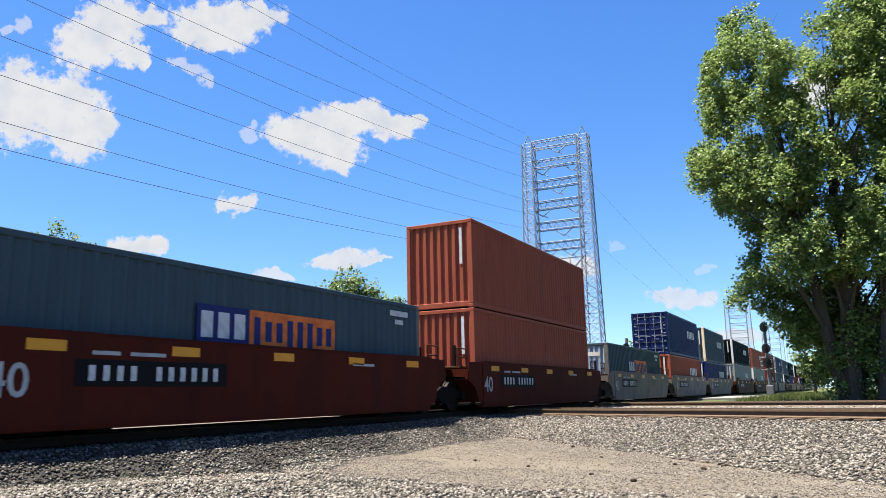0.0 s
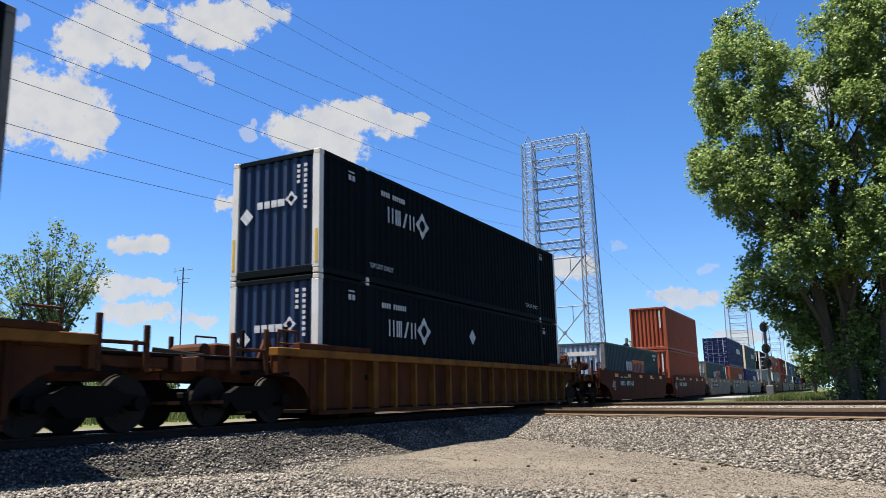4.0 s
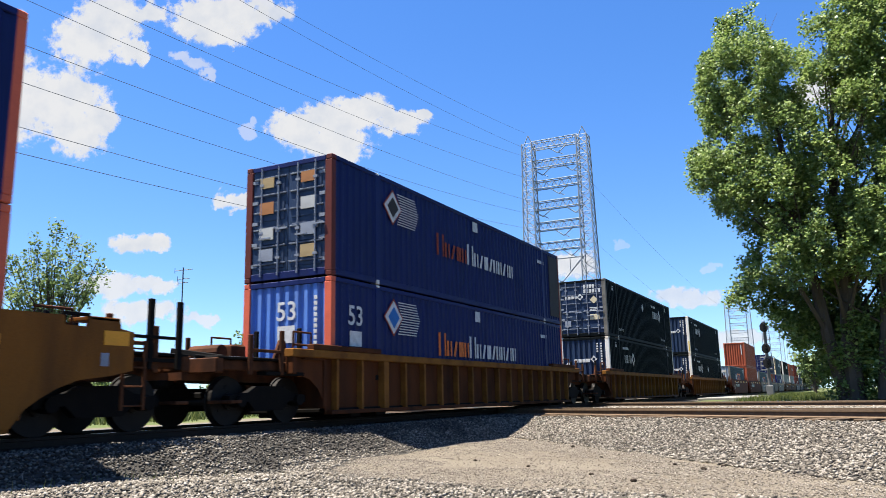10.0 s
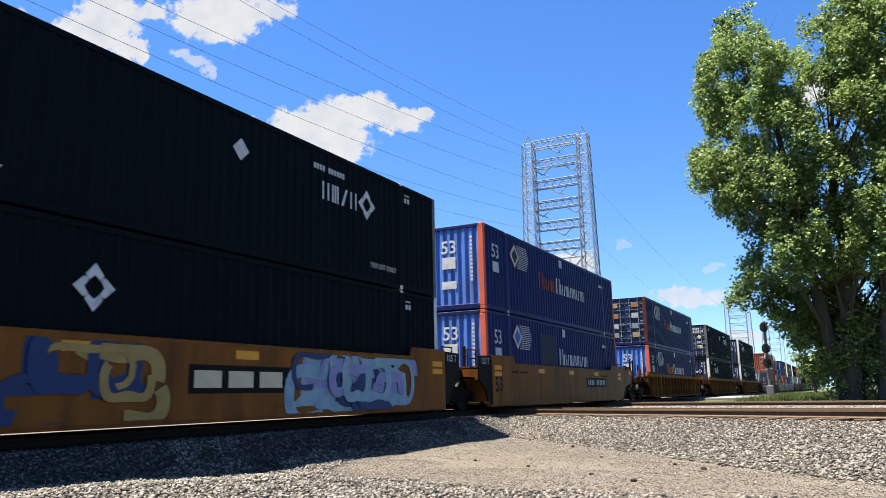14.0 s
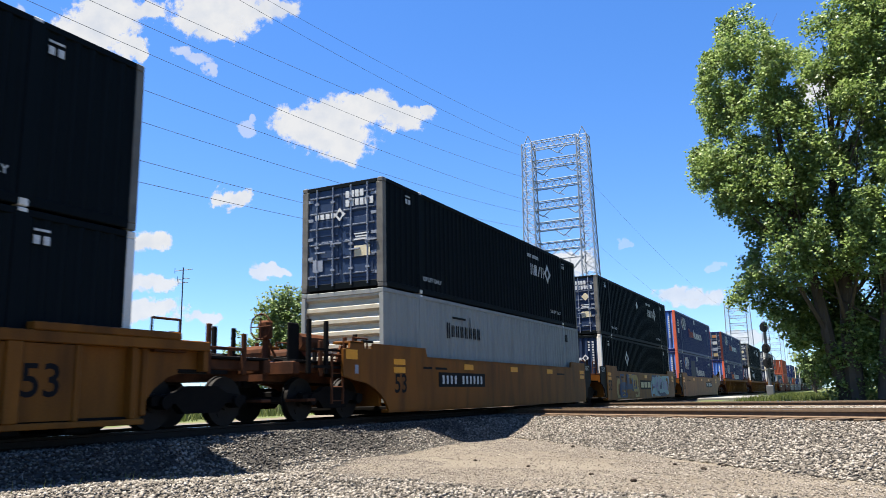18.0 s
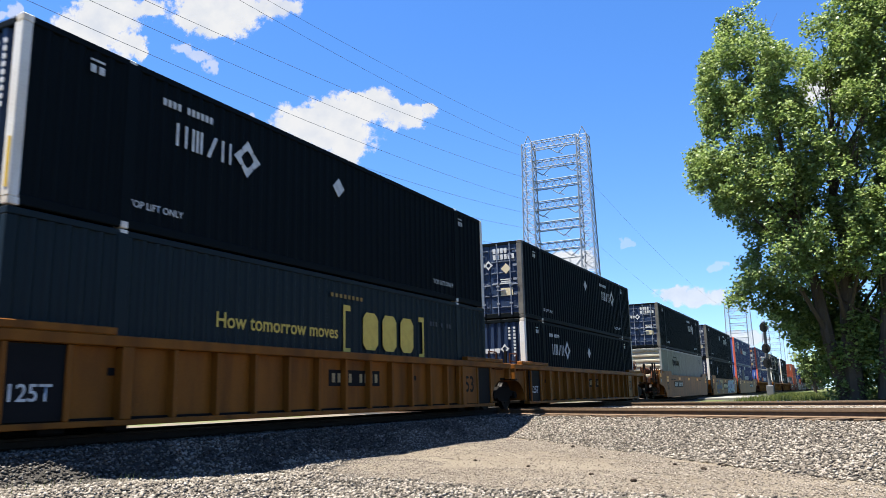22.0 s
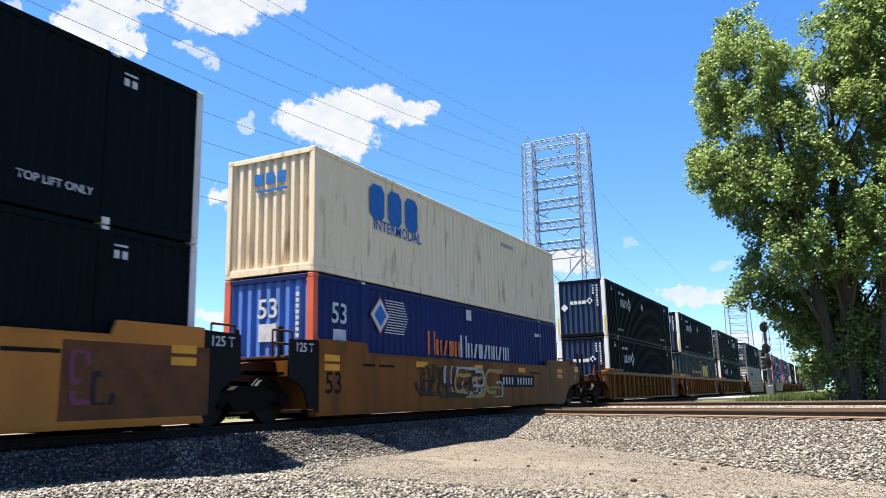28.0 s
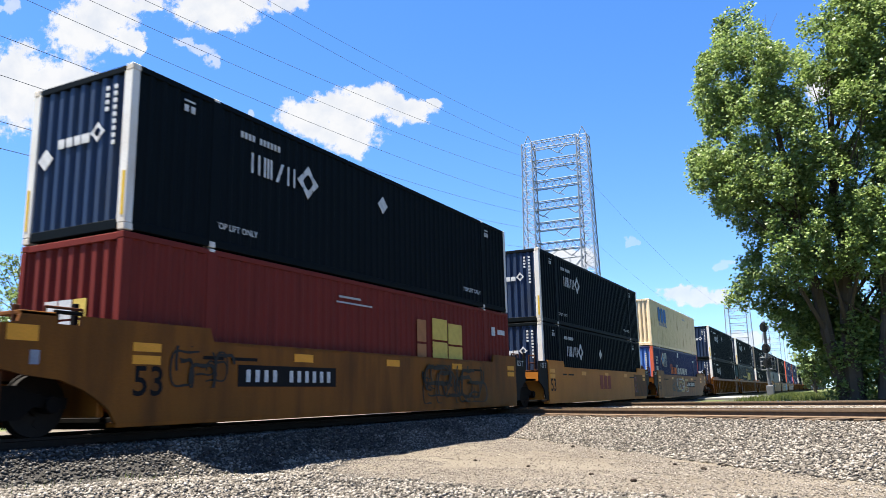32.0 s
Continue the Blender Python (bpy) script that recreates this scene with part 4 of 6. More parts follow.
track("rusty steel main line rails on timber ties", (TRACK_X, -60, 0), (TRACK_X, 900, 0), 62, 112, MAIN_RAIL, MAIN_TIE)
u = Vector((1, -.6, 0)).normalized()
off = Vector((.6, 1, 0)).normalized() * .7545
for fn, lab in ((near_rail, "rusty crossing track on grey ballast"), (far_rail, "second rusty crossing track behind the first")):
    c0 = Vector((-5, fn(-5), 0)) + off
    track(lab, c0 - u * 50 + Vector((0, 0, .002)), c0 + u * 60 + Vector((0, 0, .002)), 46, 68)


# ---- lattice power towers and cables ----
def lattice_mast(h, w0, w1, panels, r):
    bm = bmesh.new()
    cs = ((-1, -1), (1, -1), (1, 1), (-1, 1))
    for sx, sy in cs:
        rod(bm, (sx * w0, sy * w0, 0), (sx * w1, sy * w1, h), r, 4)
    for i in range(panels):
        za, zb = h * i / panels, h * (i + 1) / panels
        wa, wb = w0 + (w1 - w0) * i / panels, w0 + (w1 - w0) * (i + 1) / panels
        for j in range(4):
            (ax, ay), (bx, by) = cs[j], cs[(j + 1) % 4]
            if i % 2:
                ax, ay, bx, by = bx, by, ax, ay
            rod(bm, (ax * wa, ay * wa, za), (bx * wb, by * wb, zb), r * .6, 3)
            rod(bm, (bx * wa, by * wa, za), (ax * wb, ay * wb, zb), r * .5, 3)
            rod(bm, (ax * wb, ay * wb, zb), (bx * wb, by * wb, zb), r * .5, 3)
    return bm


def cross_truss(w, h, n, r):
    bm = bmesh.new()
    for y in (-.45, .45):
        for z in (0, h):
            rod(bm, (-w / 2, y, z), (w / 2, y, z), r, 4)
    for i in range(n):
        a, b = -w / 2 + w * i / n, -w / 2 + w * (i + 1) / n
        m = (a + b) / 2
        for y in (-.45, .45):
            rod(bm, (a, y, 0), (m, y, h), r * .7, 3)
            rod(bm, (m, y, h), (b, y, 0), r * .7, 3)
        rod(bm, (a, -.45, 0), (b, .45, 0), r * .6, 3)
        rod(bm, (a, -.45, h), (b, .45, h), r * .6, 3)
    return bm


BAR_Z = (33.3, 30.6, 27.8, 25.0, 22.2, 19.5)


def tower(x, y):
    t = thing("power_tower", "tall galvanised lattice tower with six cross trusses", "power tower", pose(x, y, 0), group="line of power towers")
    for sx in (-1, 1):
        mast = part("mast", shared("mast", lambda: lattice_mast(33.2, 1.05, .68, 26, .085), GALV), GALV, t, "", pose(sx * 3.91, 0, 0, 0, -sx * .3, 0))
        part("mast_peak", shared("peak", lambda: rod(rod(bmesh.new(), (-.6, 0, 33.2), (0, 0, 34.5), .06, 4), (.6, 0, 33.2), (0, 0, 34.5), .06, 4), GALV), GALV, mast)
        part("footing", box(bmesh.new(), -1.5, 1.5, -1.5, 1.5, -.4, .35, .05), CONCRETE, t, "", pose(sx * 3.91, 0, 0))
    for i, z in enumerate(BAR_Z):
        bar = part("cross_truss", shared("truss", lambda: cross_truss(6.4, 1.0, 6, .062), GALV), GALV, t, "", pose(0, 0, z - .9))
        for xx in ((.3,), (-1.9, 2.2), (.2,), (-2.1, 2.3), (.6,), (-1.6, 1.5))[i]:
            part("hanger", shared("hanger", lambda: rod(rod(rod(bmesh.new(), (-1.25, 0, 0), (0, 0, -.95), .065, 4), (1.25, 0, 0), (0, 0, -.95), .065, 4), (0, 0, -.8), (.75, 0, -1.25), .05, 4), GALV), GALV, bar, "", pose(xx, 0, 0))
    def cross_brace(z0, z1):
        bm = bmesh.new()
        for a, b in ((z0, z1), (z1, z0)):
            rod(bm, (-3.0, 0, a), (3.0, 0, b), .08, 4)
        rod(bm, (-3.1, 0, z1), (3.1, 0, z1), .07, 4)
        m = (z0 + z1) / 2
        box(bm, -.22, .22, -.06, .06, m - .22, m + .22)
        for x in (-1.2, 1.2):
            rod(bm, (x, 0, m + (z1 - z0) * .2), (x, 0, z1), .05, 4)
        return bm
    for z0, z1 in ((11.2, 17.4), (4.6, 11.2)):
        part("cross_brace", shared("xb_%.1f" % z0, lambda: cross_brace(z0, z1), GALV), GALV, t)
    return t


for tx, ty in ((-30.2, 92), (-32.3, 305), (-27.5, 400), (-26, 560), (-30.2, -108)):
    tower(tx, ty)


def cable(x, y0, z0, slope, curve, y1, r=.016):
    cu = bpy.data.curves.new("power_cable", "CURVE")
    cu.dimensions, cu.bevel_depth, cu.bevel_resolution = "3D", r, 0
    sp = cu.splines.new("POLY")
    k = 48
    sp.points.add(k)
    for i in range(k + 1):
        y = y0 + (y1 - y0) * i / k
        d = y - y0
        sp.points[i].co = (x, y, z0 + slope * d + curve * d * d, 1)
    cu.materials.append(WIRE)
    return tagged(new("power_cable", cu), "thin sagging aluminium power cable between towers", "cable", group="cables of the power line")


# height at the tower of each cable, and its slope there
for x, z, sl in ((-34.2, 34.9, .148), (-33.0, 32.0, .133), (-32.5, 30.8, .171), (-32.5, 27.9, .149), (-32.5, 24.9, .127), (-32.0, 23.1, .137), (-32.0, 21.2, .136), (-31.0, 18.55, .134), (-31.0, 17.73, .139)):
    cable(x, 92, z, sl, 7e-4, -106)
for x, z in ((-26.2, 27.6), (-27, 20.5)):
    cable(x, 92, z, -.10, 4.6e-4, 304, .014)


# ---- dark clods on the dirt ----
for i, (cx, cy, cr) in enumerate(((-1.97, 12.2, .07), (-1.75, 12.7, .06), (-5.24, 16.1, .07), (-5.9, 12.6, .05), (-2.5, 10.1, .06), (-7.2, 18.7, .06), (-4.0, 13.9, .05), (-4.6, 11.8, .045), (1.0, 11.0, .08), (-2.5, 12.8, .05), (.4, 10.6, .07), (-3.3, 10.9, .05))):
    bm = bmesh.new()
    bmesh.ops.create_icosphere(bm, subdivisions=2, radius=cr * .7)
    for v in bm.verts:
        v.co *= 1 + .35 * noise.noise(v.co * 18 + Vector((i, 0, 0)))
        v.co.z *= .6
    zc = float(heights(np.array([cx]), np.array([cy]))[0][0])
    tagged(part("soil_clod", bm, CLOD, None, "", pose(cx, cy, zc + cr * .25)), "small dark clod of soil on the dirt", "clod", "clods on the dirt")


# ---- signals ----
def signal_mast(x, y, h, heads, label):
    s = thing("railway_signal", label, "railway signal", pose(x, y, -.2), group="railway signals")
    part("mast", rod(bmesh.new(), (0, 0, 0), (0, 0, h), .14, 10), ALU, s)
    part("base_box", box(bmesh.new(), -.28, .28, -.28, .28, 0, .95, .03), ALU, s)
    part("foundation", box(bmesh.new(), -.5, .5, -.5, .5, -.3, .12, .03), CONCRETE, s)
    for z in heads:
        def plate():
            bm = bmesh.new()
            pts = [(math.cos(a) * .33, math.sin(a) * .33 + (.07 if math.sin(a) > 0 else -.07)) for a in (i * math.pi / 10 for i in range(20))]
            vs = [[bm.verts.new((px, yy, pz)) for px, pz in pts] for yy in (-.05, .05)]
            bm.faces.new(vs[0])
            bm.faces.new(vs[1][::-1])
            for i in range(20):
                bm.faces.new((vs[0][i], vs[1][i], vs[1][(i + 1) % 20], vs[0][(i + 1) % 20]))
            return bm
        head = part("signal_head", plate(), SIGNAL_BLACK, s, "", pose(0, -.3, z))
        for dz in (-.20, .02, .24):
            part("lamp_hood", rod(bmesh.new(), (0, -.05, dz), (0, -.30, dz - .02), .085, 12, .08), SIGNAL_BLACK, head)
        part("head_bracket", box(bmesh.new(), -.05, .05, .05, .30, -.06, .06), ALU, head)
    def ladder():
        bm = bmesh.new()
        for sx in (-.2, .2):
            rod(bm, (sx, 0, .4), (sx, 0, h - .4), .025, 4)
        for i in range(int((h - .8) / .35)):
            rod(bm, (-.2, 0, .6 + i * .35), (.2, 0, .6 + i * .35), .018, 4)
        return bm
    part("ladder", ladder(), ALU, s, "", pose(.12, .34, 0))
    part("platform", box(bmesh.new(), -.55, .55, -.1, .75, -.04, .04, .01), ALU, s, "", pose(0, 0, h * .36))
    cage = bmesh.new()
    for z in (.35, .7, 1.05):
        for a, b in (((-.55, -.1), (.55, -.1)), ((.55, -.1), (.55, .75)), ((-.55, .75), (.55, .75)), ((-.55, -.1), (-.55, .75))):
            rod(cage, (*a, z), (*b, z), .022, 4)
    for px, py in ((-.55, -.1), (.55, -.1), (.55, .75), (-.55, .75)):
        rod(cage, (px, py, 0), (px, py, 1.05), .022, 4)
    part("platform_rail", cage, ALU, s, "", pose(0, 0, h * .36))
    return s


signal_mast(-5.4, 70, 6.3, (5.80, 4.02, 2.80), "silver signal mast with three black lamp heads and ladder")
signal_mast(-18.5, 75.5, 5.9, (5.0,), "silver signal mast with one black lamp head")
part("concrete_pad", box(bmesh.new(), -1.7, 1.7, -8, 8, -.3, -.04, .03), CONCRETE)
tagged(bpy.data.objects["concrete_pad"], "pale concrete pad beside the signal", "pad", kind="structure").location = (-7.2, 63, 0)


# ---- trees ----
def leaf_mesh(name, clumps, per_m3, size, seed, material, hollow=.35):
    """Leaves set in uneven clumps: each one a small folded blade. clumps: x, y, z, radius."""
    rng = np.random.default_rng(seed)
    P = []
    for cx, cy, cz, r in clumps:
        n = max(8, int(per_m3 * r ** 2.4))
        d = rng.normal(size=(n, 3))
        d /= np.linalg.norm(d, axis=1)[:, None]
        rad = r * (hollow + (1 - hollow) * rng.random(n) ** .55) * (0.62 + .5 * rng.random(n))
        p = d * rad[:, None] * np.array([.9, .9, 1.25])
        # sprays: pull leaves towards twig centres
        k = max(6, n // 9)
        tw = p[rng.integers(0, n, k)]
        p = tw[rng.integers(0, k, n)] * 1.0 + rng.normal(size=(n, 3)) * (.10 + r * .07)
        P.append(p + np.array([cx, cy, cz]))
    p = np.concatenate(P)
    n = len(p)
    s = size * (.65 + .7 * rng.random(n))
    u = rng.normal(size=(n, 3))
    u[:, 2] = u[:, 2] * .5 - .25
    u /= np.linalg.norm(u, axis=1)[:, None]
    w = np.cross(rng.normal(size=(n, 3)) * .55 + np.array([-.2, -.35, .8]), u)
    w /= np.linalg.norm(w, axis=1)[:, None] + 1e-9
    s = s[:, None]
    v = np.stack([p - u * s * .5, p + w * s * .42, p + u * s * .6, p - w * s * .42], 1).reshape(-1, 3)
    f = np.arange(n * 4).reshape(n, 4)
    me = bpy.data.meshes.new(name)
    me.vertices.add(n * 4)
    me.vertices.foreach_set("co", v.reshape(-1))
    me.loops.add(n * 4)
    me.loops.foreach_set("vertex_index", f.reshape(-1).astype(np.int32))
    me.polygons.add(n)
    me.polygons.foreach_set("loop_start", np.arange(0, n * 4, 4, dtype=np.int32))
    me.update(calc_edges=True)
    me.materials.append(material)
    return me


def limb_mesh(trunk_top, ends, r0, seed, base=(0, 0, 0)):
    """Tapered trunk, and limbs that branch off it towards the clumps."""
    rnd = random.Random(seed)
    bm = bmesh.new()
    path = [Vector(base)]
    k = 7
    for i in range(1, k + 1):
        f = i / k
        path.append(Vector(base).lerp(Vector(trunk_top), f) + Vector((rnd.uniform(-.2, .2), rnd.uniform(-.2, .2), 0)))
    for i in range(k):
        rod(bm, path[i], path[i + 1], r0 * (1 - .94 * i / k), 9, r0 * (1 - .94 * (i + 1) / k))
    for e in ends:
        e = Vector(e)
        zf = max(.12, min(.85, (e.z - 2.2) / trunk_top[2] * .75))
        a = path[0].lerp(path[-1], zf)
        j = int(zf * k)
        a = path[j].lerp(path[j + 1], zf * k - j)
        m = a.lerp(e, .5) + Vector((rnd.uniform(-.3, .3), rnd.uniform(-.3, .3), rnd.uniform(-.2, .5)))
        r = r0 * (.22 * (1 - zf) + .07)
        rod(bm, a, m, r, 6, r * .6)
        rod(bm, m, e, r * .6, 5, r * .15)
        for q in range(4):
            t = e + Vector((rnd.uniform(-1, 1), rnd.uniform(-1, 1), rnd.uniform(-.4, 1.1)))
            rod(bm, m.lerp(e, rnd.uniform(.3, .9)), t, r * .22, 4, r * .06)
    return bm


# the crown's rail-side outline, fitted to the camera's view: height, and where leaves end
CROWN_EDGE = ((0.4, -1.0), (1.9, -1.1), (2.45, -2.0), (3.45, -2.5), (4.4, -3.5), (4.95, -5.2), (5.4, -4.8), (6.25, -4.25), (7.5, -3.8), (8.2, -3.2), (9.15, -4.4), (9.95, -5.1), (10.6, -5.3), (11.4, -6.3), (13.3, -6.0), (13.9, -4.65), (14.7, -5.45), (15.5, -5.35), (16.8, -5.5), (18.5, -5.2), (19.3, -4.35), (20.3, -4.15), (20.8, -2.8))
# sky gaps, placed to fit the camera's view
CROWN_GAPS = ((.5, 15.5, .55), (-.85, 16.6, .4), (1.8, 13.6, .4), (.8, 10.7, .3), (-2.9, 14.4, .3), (1.7, 4.8, .35))


def leafy(x, z, r):
    """Whether a clump of that size fits in the crown."""
    edge = max(float(np.interp(z + k * r, *zip(*CROWN_EDGE))) for k in (-1.1, -.5, 0, .5, 1.1))
    if x - .9 * r < edge or z > 20.9 + max(0, x - .5) * .5 - r:
        return False
    if z + .6 * r > 18.2 and -.6 - (z - 18.2) * .65 - .7 * r < x < .1 + max(0, z - 19.5) * 1.7 + .7 * r:
        return False
    return all(math.hypot(x - gx, z - gz) > gr + .6 * r for gx, gz, gr in CROWN_GAPS)


def big_tree():
    far = 42
    t = thing("cottonwood_tree", "large green cottonwood tree with dense rustling leaves", "tree", pose(.4, far, -.15))
    rnd = random.Random(11)
    groups, ends = {}, []
    made, tries = 0, 0

    def clump(x, y, z, r, sprays):
        # scaled with depth so that the outline holds from the camera
        k = 1 + y / far
        x, z = x * k - .4, z * k
        key = (int((x + 7) // 3.2), int(z // 5.2))
        groups.setdefault(key, []).append((x, y, z, r * .86))
        for q in range(sprays):
            d = Vector((rnd.gauss(0, 1), rnd.gauss(0, 1), rnd.gauss(.25, 1))).normalized() * r * rnd.uniform(.6, 1.45)
            groups[key].append((x + d.x, y + d.y, z + d.z, r * rnd.uniform(.25, .45)))
        if z > 6 and made % 26 == 0:
            ends.append((x, y, z - r * .4))

    while made < 1900 and tries < 90000:
        tries += 1
        z, x = rnd.uniform(1.9, 21.6), rnd.uniform(-6.3, 5.2)
        r = rnd.choice((.2, .26, .32, .4, .5, .62, .8))
        if not leafy(x, z, r) or rnd.random() > (.75 if x < -2 else 1):
            continue
        deep = 3.9 * math.sqrt(max(.12, 1 - ((z - 11) / 11.5) ** 2)) * (1 if x > -2.5 else .7)
        y = rnd.uniform(-1, 1) * deep
        if z < 6:
            y = abs(y) * .8 + .3
        if noise.noise(Vector((x * .62, y * .5, z * .5))) < -.12 and z > 5:
            continue
        made += 1
        clump(x, y, z, r, 5)
    # loose sprays along the rim
    for i in range(230):
        z = rnd.uniform(2.5, 20.8)
        x = float(np.interp(z, *zip(*CROWN_EDGE))) + rnd.uniform(.05, .8)
        for k in range(3):
            clump(x + rnd.uniform(-.12, .12) + .1 * k, rnd.uniform(-1.6, 1.6) if k == 0 else y, z + .22 * k, rnd.uniform(.14, .26), 2)
    # shaded shoots round the trunks
    for i in range(190):
        clump(rnd.uniform(-.7, 5), rnd.uniform(-.5, 3.0), rnd.uniform(.2, 4.6), rnd.uniform(.35, .75), 3)
    part("trunk", limb_mesh((.6, .3, 18.0), [e for e in ends if e[0] > -1.5], .44, 3, (.15, .2, 0)), BARK, t)
    part("trunk", limb_mesh((-2.9, .2, 19.2), [e for e in ends if e[0] <= -1.5], .36, 4, (-.25, .5, 0)), BARK, t)
    part("trunk", limb_mesh((2.9, .8, 16.0), ends[:4], .26, 5, (1.25, -.4, 0)), BARK, t)
    for i, (key, cl) in enumerate(sorted(groups.items())):
        SWAYING.append((part("foliage", leaf_mesh("foliage", cl, 500, .15, 20 + i, LEAF), LEAF, t), i, .02 * (1 + key[1])))
    return t


SWAYING = []
big_tree()


def small_tree(x, y, h, crown, seed, label, sparse=240, leaf=.2, name="tree", many=1):
    t = thing(name, label, "tree", pose(x, y, -.25), group="trees behind the railway")
    rnd = random.Random(seed)
    cl = []
    for i in range(int(8 + crown * 3) * many):
        a, f = rnd.uniform(0, 6.28), rnd.random() ** .6
        cl.append((math.cos(a) * crown * f * .8, math.sin(a) * crown * f * .8, h - crown * .9 + rnd.uniform(-.9, .9) * crown * (1 - f * .4), crown * rnd.uniform(.26, .46) / (1.8 if many > 1 else 1)))
    part("trunk", limb_mesh((.1, 0, h * .8), [c[:3] for c in cl], .06 * h ** .8 * .5, seed), BARK, t)
    part("crown", leaf_mesh("crown", cl, sparse, leaf, seed, LEAF_FAR), LEAF_FAR, t)
    return t


def twiggy_tree(x, y, h, spread, seed, label, name="tree"):
    """A young tree with thin rising branches and loose leaves along them."""
    t = thing(name, label, "tree", pose(x, y, -.25), group="trees behind the railway")
    rnd = random.Random(seed)
    bm = bmesh.new()
    rod(bm, (0, 0, 0), (.1, 0, h * .35), .17, 8, .13)
    cl = []
    for i in range(40):
        a, f = rnd.uniform(0, 6.28), rnd.random() ** .5
        base = Vector((.1, 0, h * rnd.uniform(.25, .45)))
        tip = Vector((math.cos(a) * spread * f, math.sin(a) * spread * f, h * (1.0 - .30 * f * f) - rnd.uniform(0, .16) * h))
        mid = base.lerp(tip, .5) + Vector((math.cos(a), math.sin(a), 0)) * spread * .12 * f
        rod(bm, base, mid, .055, 5, .03)
        rod(bm, mid, tip, .03, 4, .01)
        for q in range(7):
            u = rnd.uniform(.0, 1.0)
            p = mid.lerp(tip, u) if rnd.random() < .75 else base.lerp(mid, rnd.uniform(.4, 1))
            cl.append((p.x + rnd.uniform(-.35, .35), p.y + rnd.uniform(-.35, .35), p.z + rnd.uniform(-.2, .3), rnd.uniform(.25, .5)))
    part("trunk", bm, BARK, t)
    part("crown", leaf_mesh("crown", cl, 250, .165, seed, LEAF_FAR), LEAF_FAR, t)
    return t


twiggy_tree(-40.4, 28.8, 11.6, 3.3, 31, "slender young tree with sparse light green leaves")
twiggy_tree(-45.5, 27, 8.2, 2.8, 32, "slender young tree with sparse light green leaves")
for i, (x, y, h, c) in enumerate(((-42, 62, 12.0, 4.4), (-46.5, 59.5, 12.4, 4.6), (-39, 65, 10.6, 3.8), (-36, 66, 8.8, 3.4), (-33.2, 67.5, 7.8, 3.2), (-30.2, 69.5, 6.8, 2.8), (-51, 57, 6.6, 2.8), (-57, 52, 4, 2.2), (-60, 80, 11, 4.2), (-24, 110, 8, 3), (-75, 60, 5, 3), (-90, 45, 12, 5))):
    small_tree(x, y, h, c, 40 + i, "leafy green tree behind the railway line", 150, .3)
for i, (x, y, h, c) in enumerate(((-2.2, 80, 5.2, 2.2), (1, 88, 6.5, 2.8), (3.5, 70, 8, 3.2), (-4.5, 150, 6, 2.6), (0, 170, 8, 3.5), (-7, 240, 8, 4), (-20, 300, 8, 4), (8, 60, 10, 4), (9, 46, 12, 4.2))):
    small_tree(x, y, h, c, 60 + i, "bushy green tree beside the railway line", 150, .3)

for i, (x, y, h, c) in enumerate(((-55, 50, 4.0, 2.6), (-50, 54, 3.6, 2.4), (-46, 58, 3.8, 2.5), (-41, 60, 3.4, 2.4), (-37, 63, 3.4, 2.3), (-33, 65, 3.0, 2.2), (-28, 69, 3.0, 2.2), (-64, 46, 4.2, 2.8), (-73, 40, 4.4, 3.0), (-52, 36, 3.6, 2.4), (-47, 31, 4.2, 2.6), (-44, 24, 4.6, 2.8))):
    small_tree(x, y, h, c, 80 + i, "low green bush along the railway line", 150, .28, name="bush")

# antenna mast on the far side of the line
ant = thing("antenna_mast", "thin grey antenna mast with short cross arms", "antenna", pose(-45.2, 43.3, -.3))
part("pole", rod(bmesh.new(), (0, 0, 0), (0, 0, 11.2), .05, 6), ALU, ant)
for z, w in ((11.0, .9), (10.3, .6), (10.0, .5)):
    part("cross_arm", rod(rod(bmesh.new(), (-w, 0, z), (w, .1, z), .03, 4), (-w, 0, z - .2), (-w, 0, z + .25), .025, 4), ALU, ant)


# ---- grass ----
def grass(name, label, count, region, size, seed):
    rng = np.random.default_rng(seed)
    x, y = region(rng, count)
    z, _ = heights(x, y)
    n = len(x)
    h = size * (.5 + rng.random(n))
    a = rng.random(n) * 6.283
    lean = rng.normal(size=(n, 2)) * .3 * h[:, None]
    dx, dy = np.cos(a) * h * .07, np.sin(a) * h * .07
    v = np.stack([np.stack([x - dx, y - dy, z - .02], -1), np.stack([x + dx, y + dy, z - .02], -1), np.stack([x + lean[:, 0], y + lean[:, 1], z + h], -1)], 1).reshape(-1, 3)
    me = sheet(v.tolist(), np.arange(n * 3).reshape(n, 3).tolist(), name)
    me.materials.append(GRASS)
    return tagged(new(name, me), label, "grass", kind="stuff")


grass("grass", "tall green grass below the trees", 26000, lambda r, n: (r.uniform(-5.5, 9, n), r.uniform(44, 100, n)), .26, 3)
grass("grass", "green grass strip behind the railway", 26000, lambda r, n: (r.uniform(-44, -23, n), r.uniform(6, 60, n)), .4, 4)
grass("weeds", "small weeds in the gravel bank", 70, lambda r, n: (-8.3 + r.normal(size=n) * .25, np.where(r.random(n) < .6, 7.6, 5.4) + r.normal(size=n) * .8), .11, 5)


# ---- clouds far behind everything ----
def math_node(n, l, op, a, b, c=None):
    m = n.new("ShaderNodeMath")
    m.operation = op
    for i, v in enumerate((a, b, c)):
        if isinstance(v, (int, float)):
            m.inputs[i].default_value = v
        elif v is not None:
            l.new(v, m.inputs[i])
    return m.outputs[0]


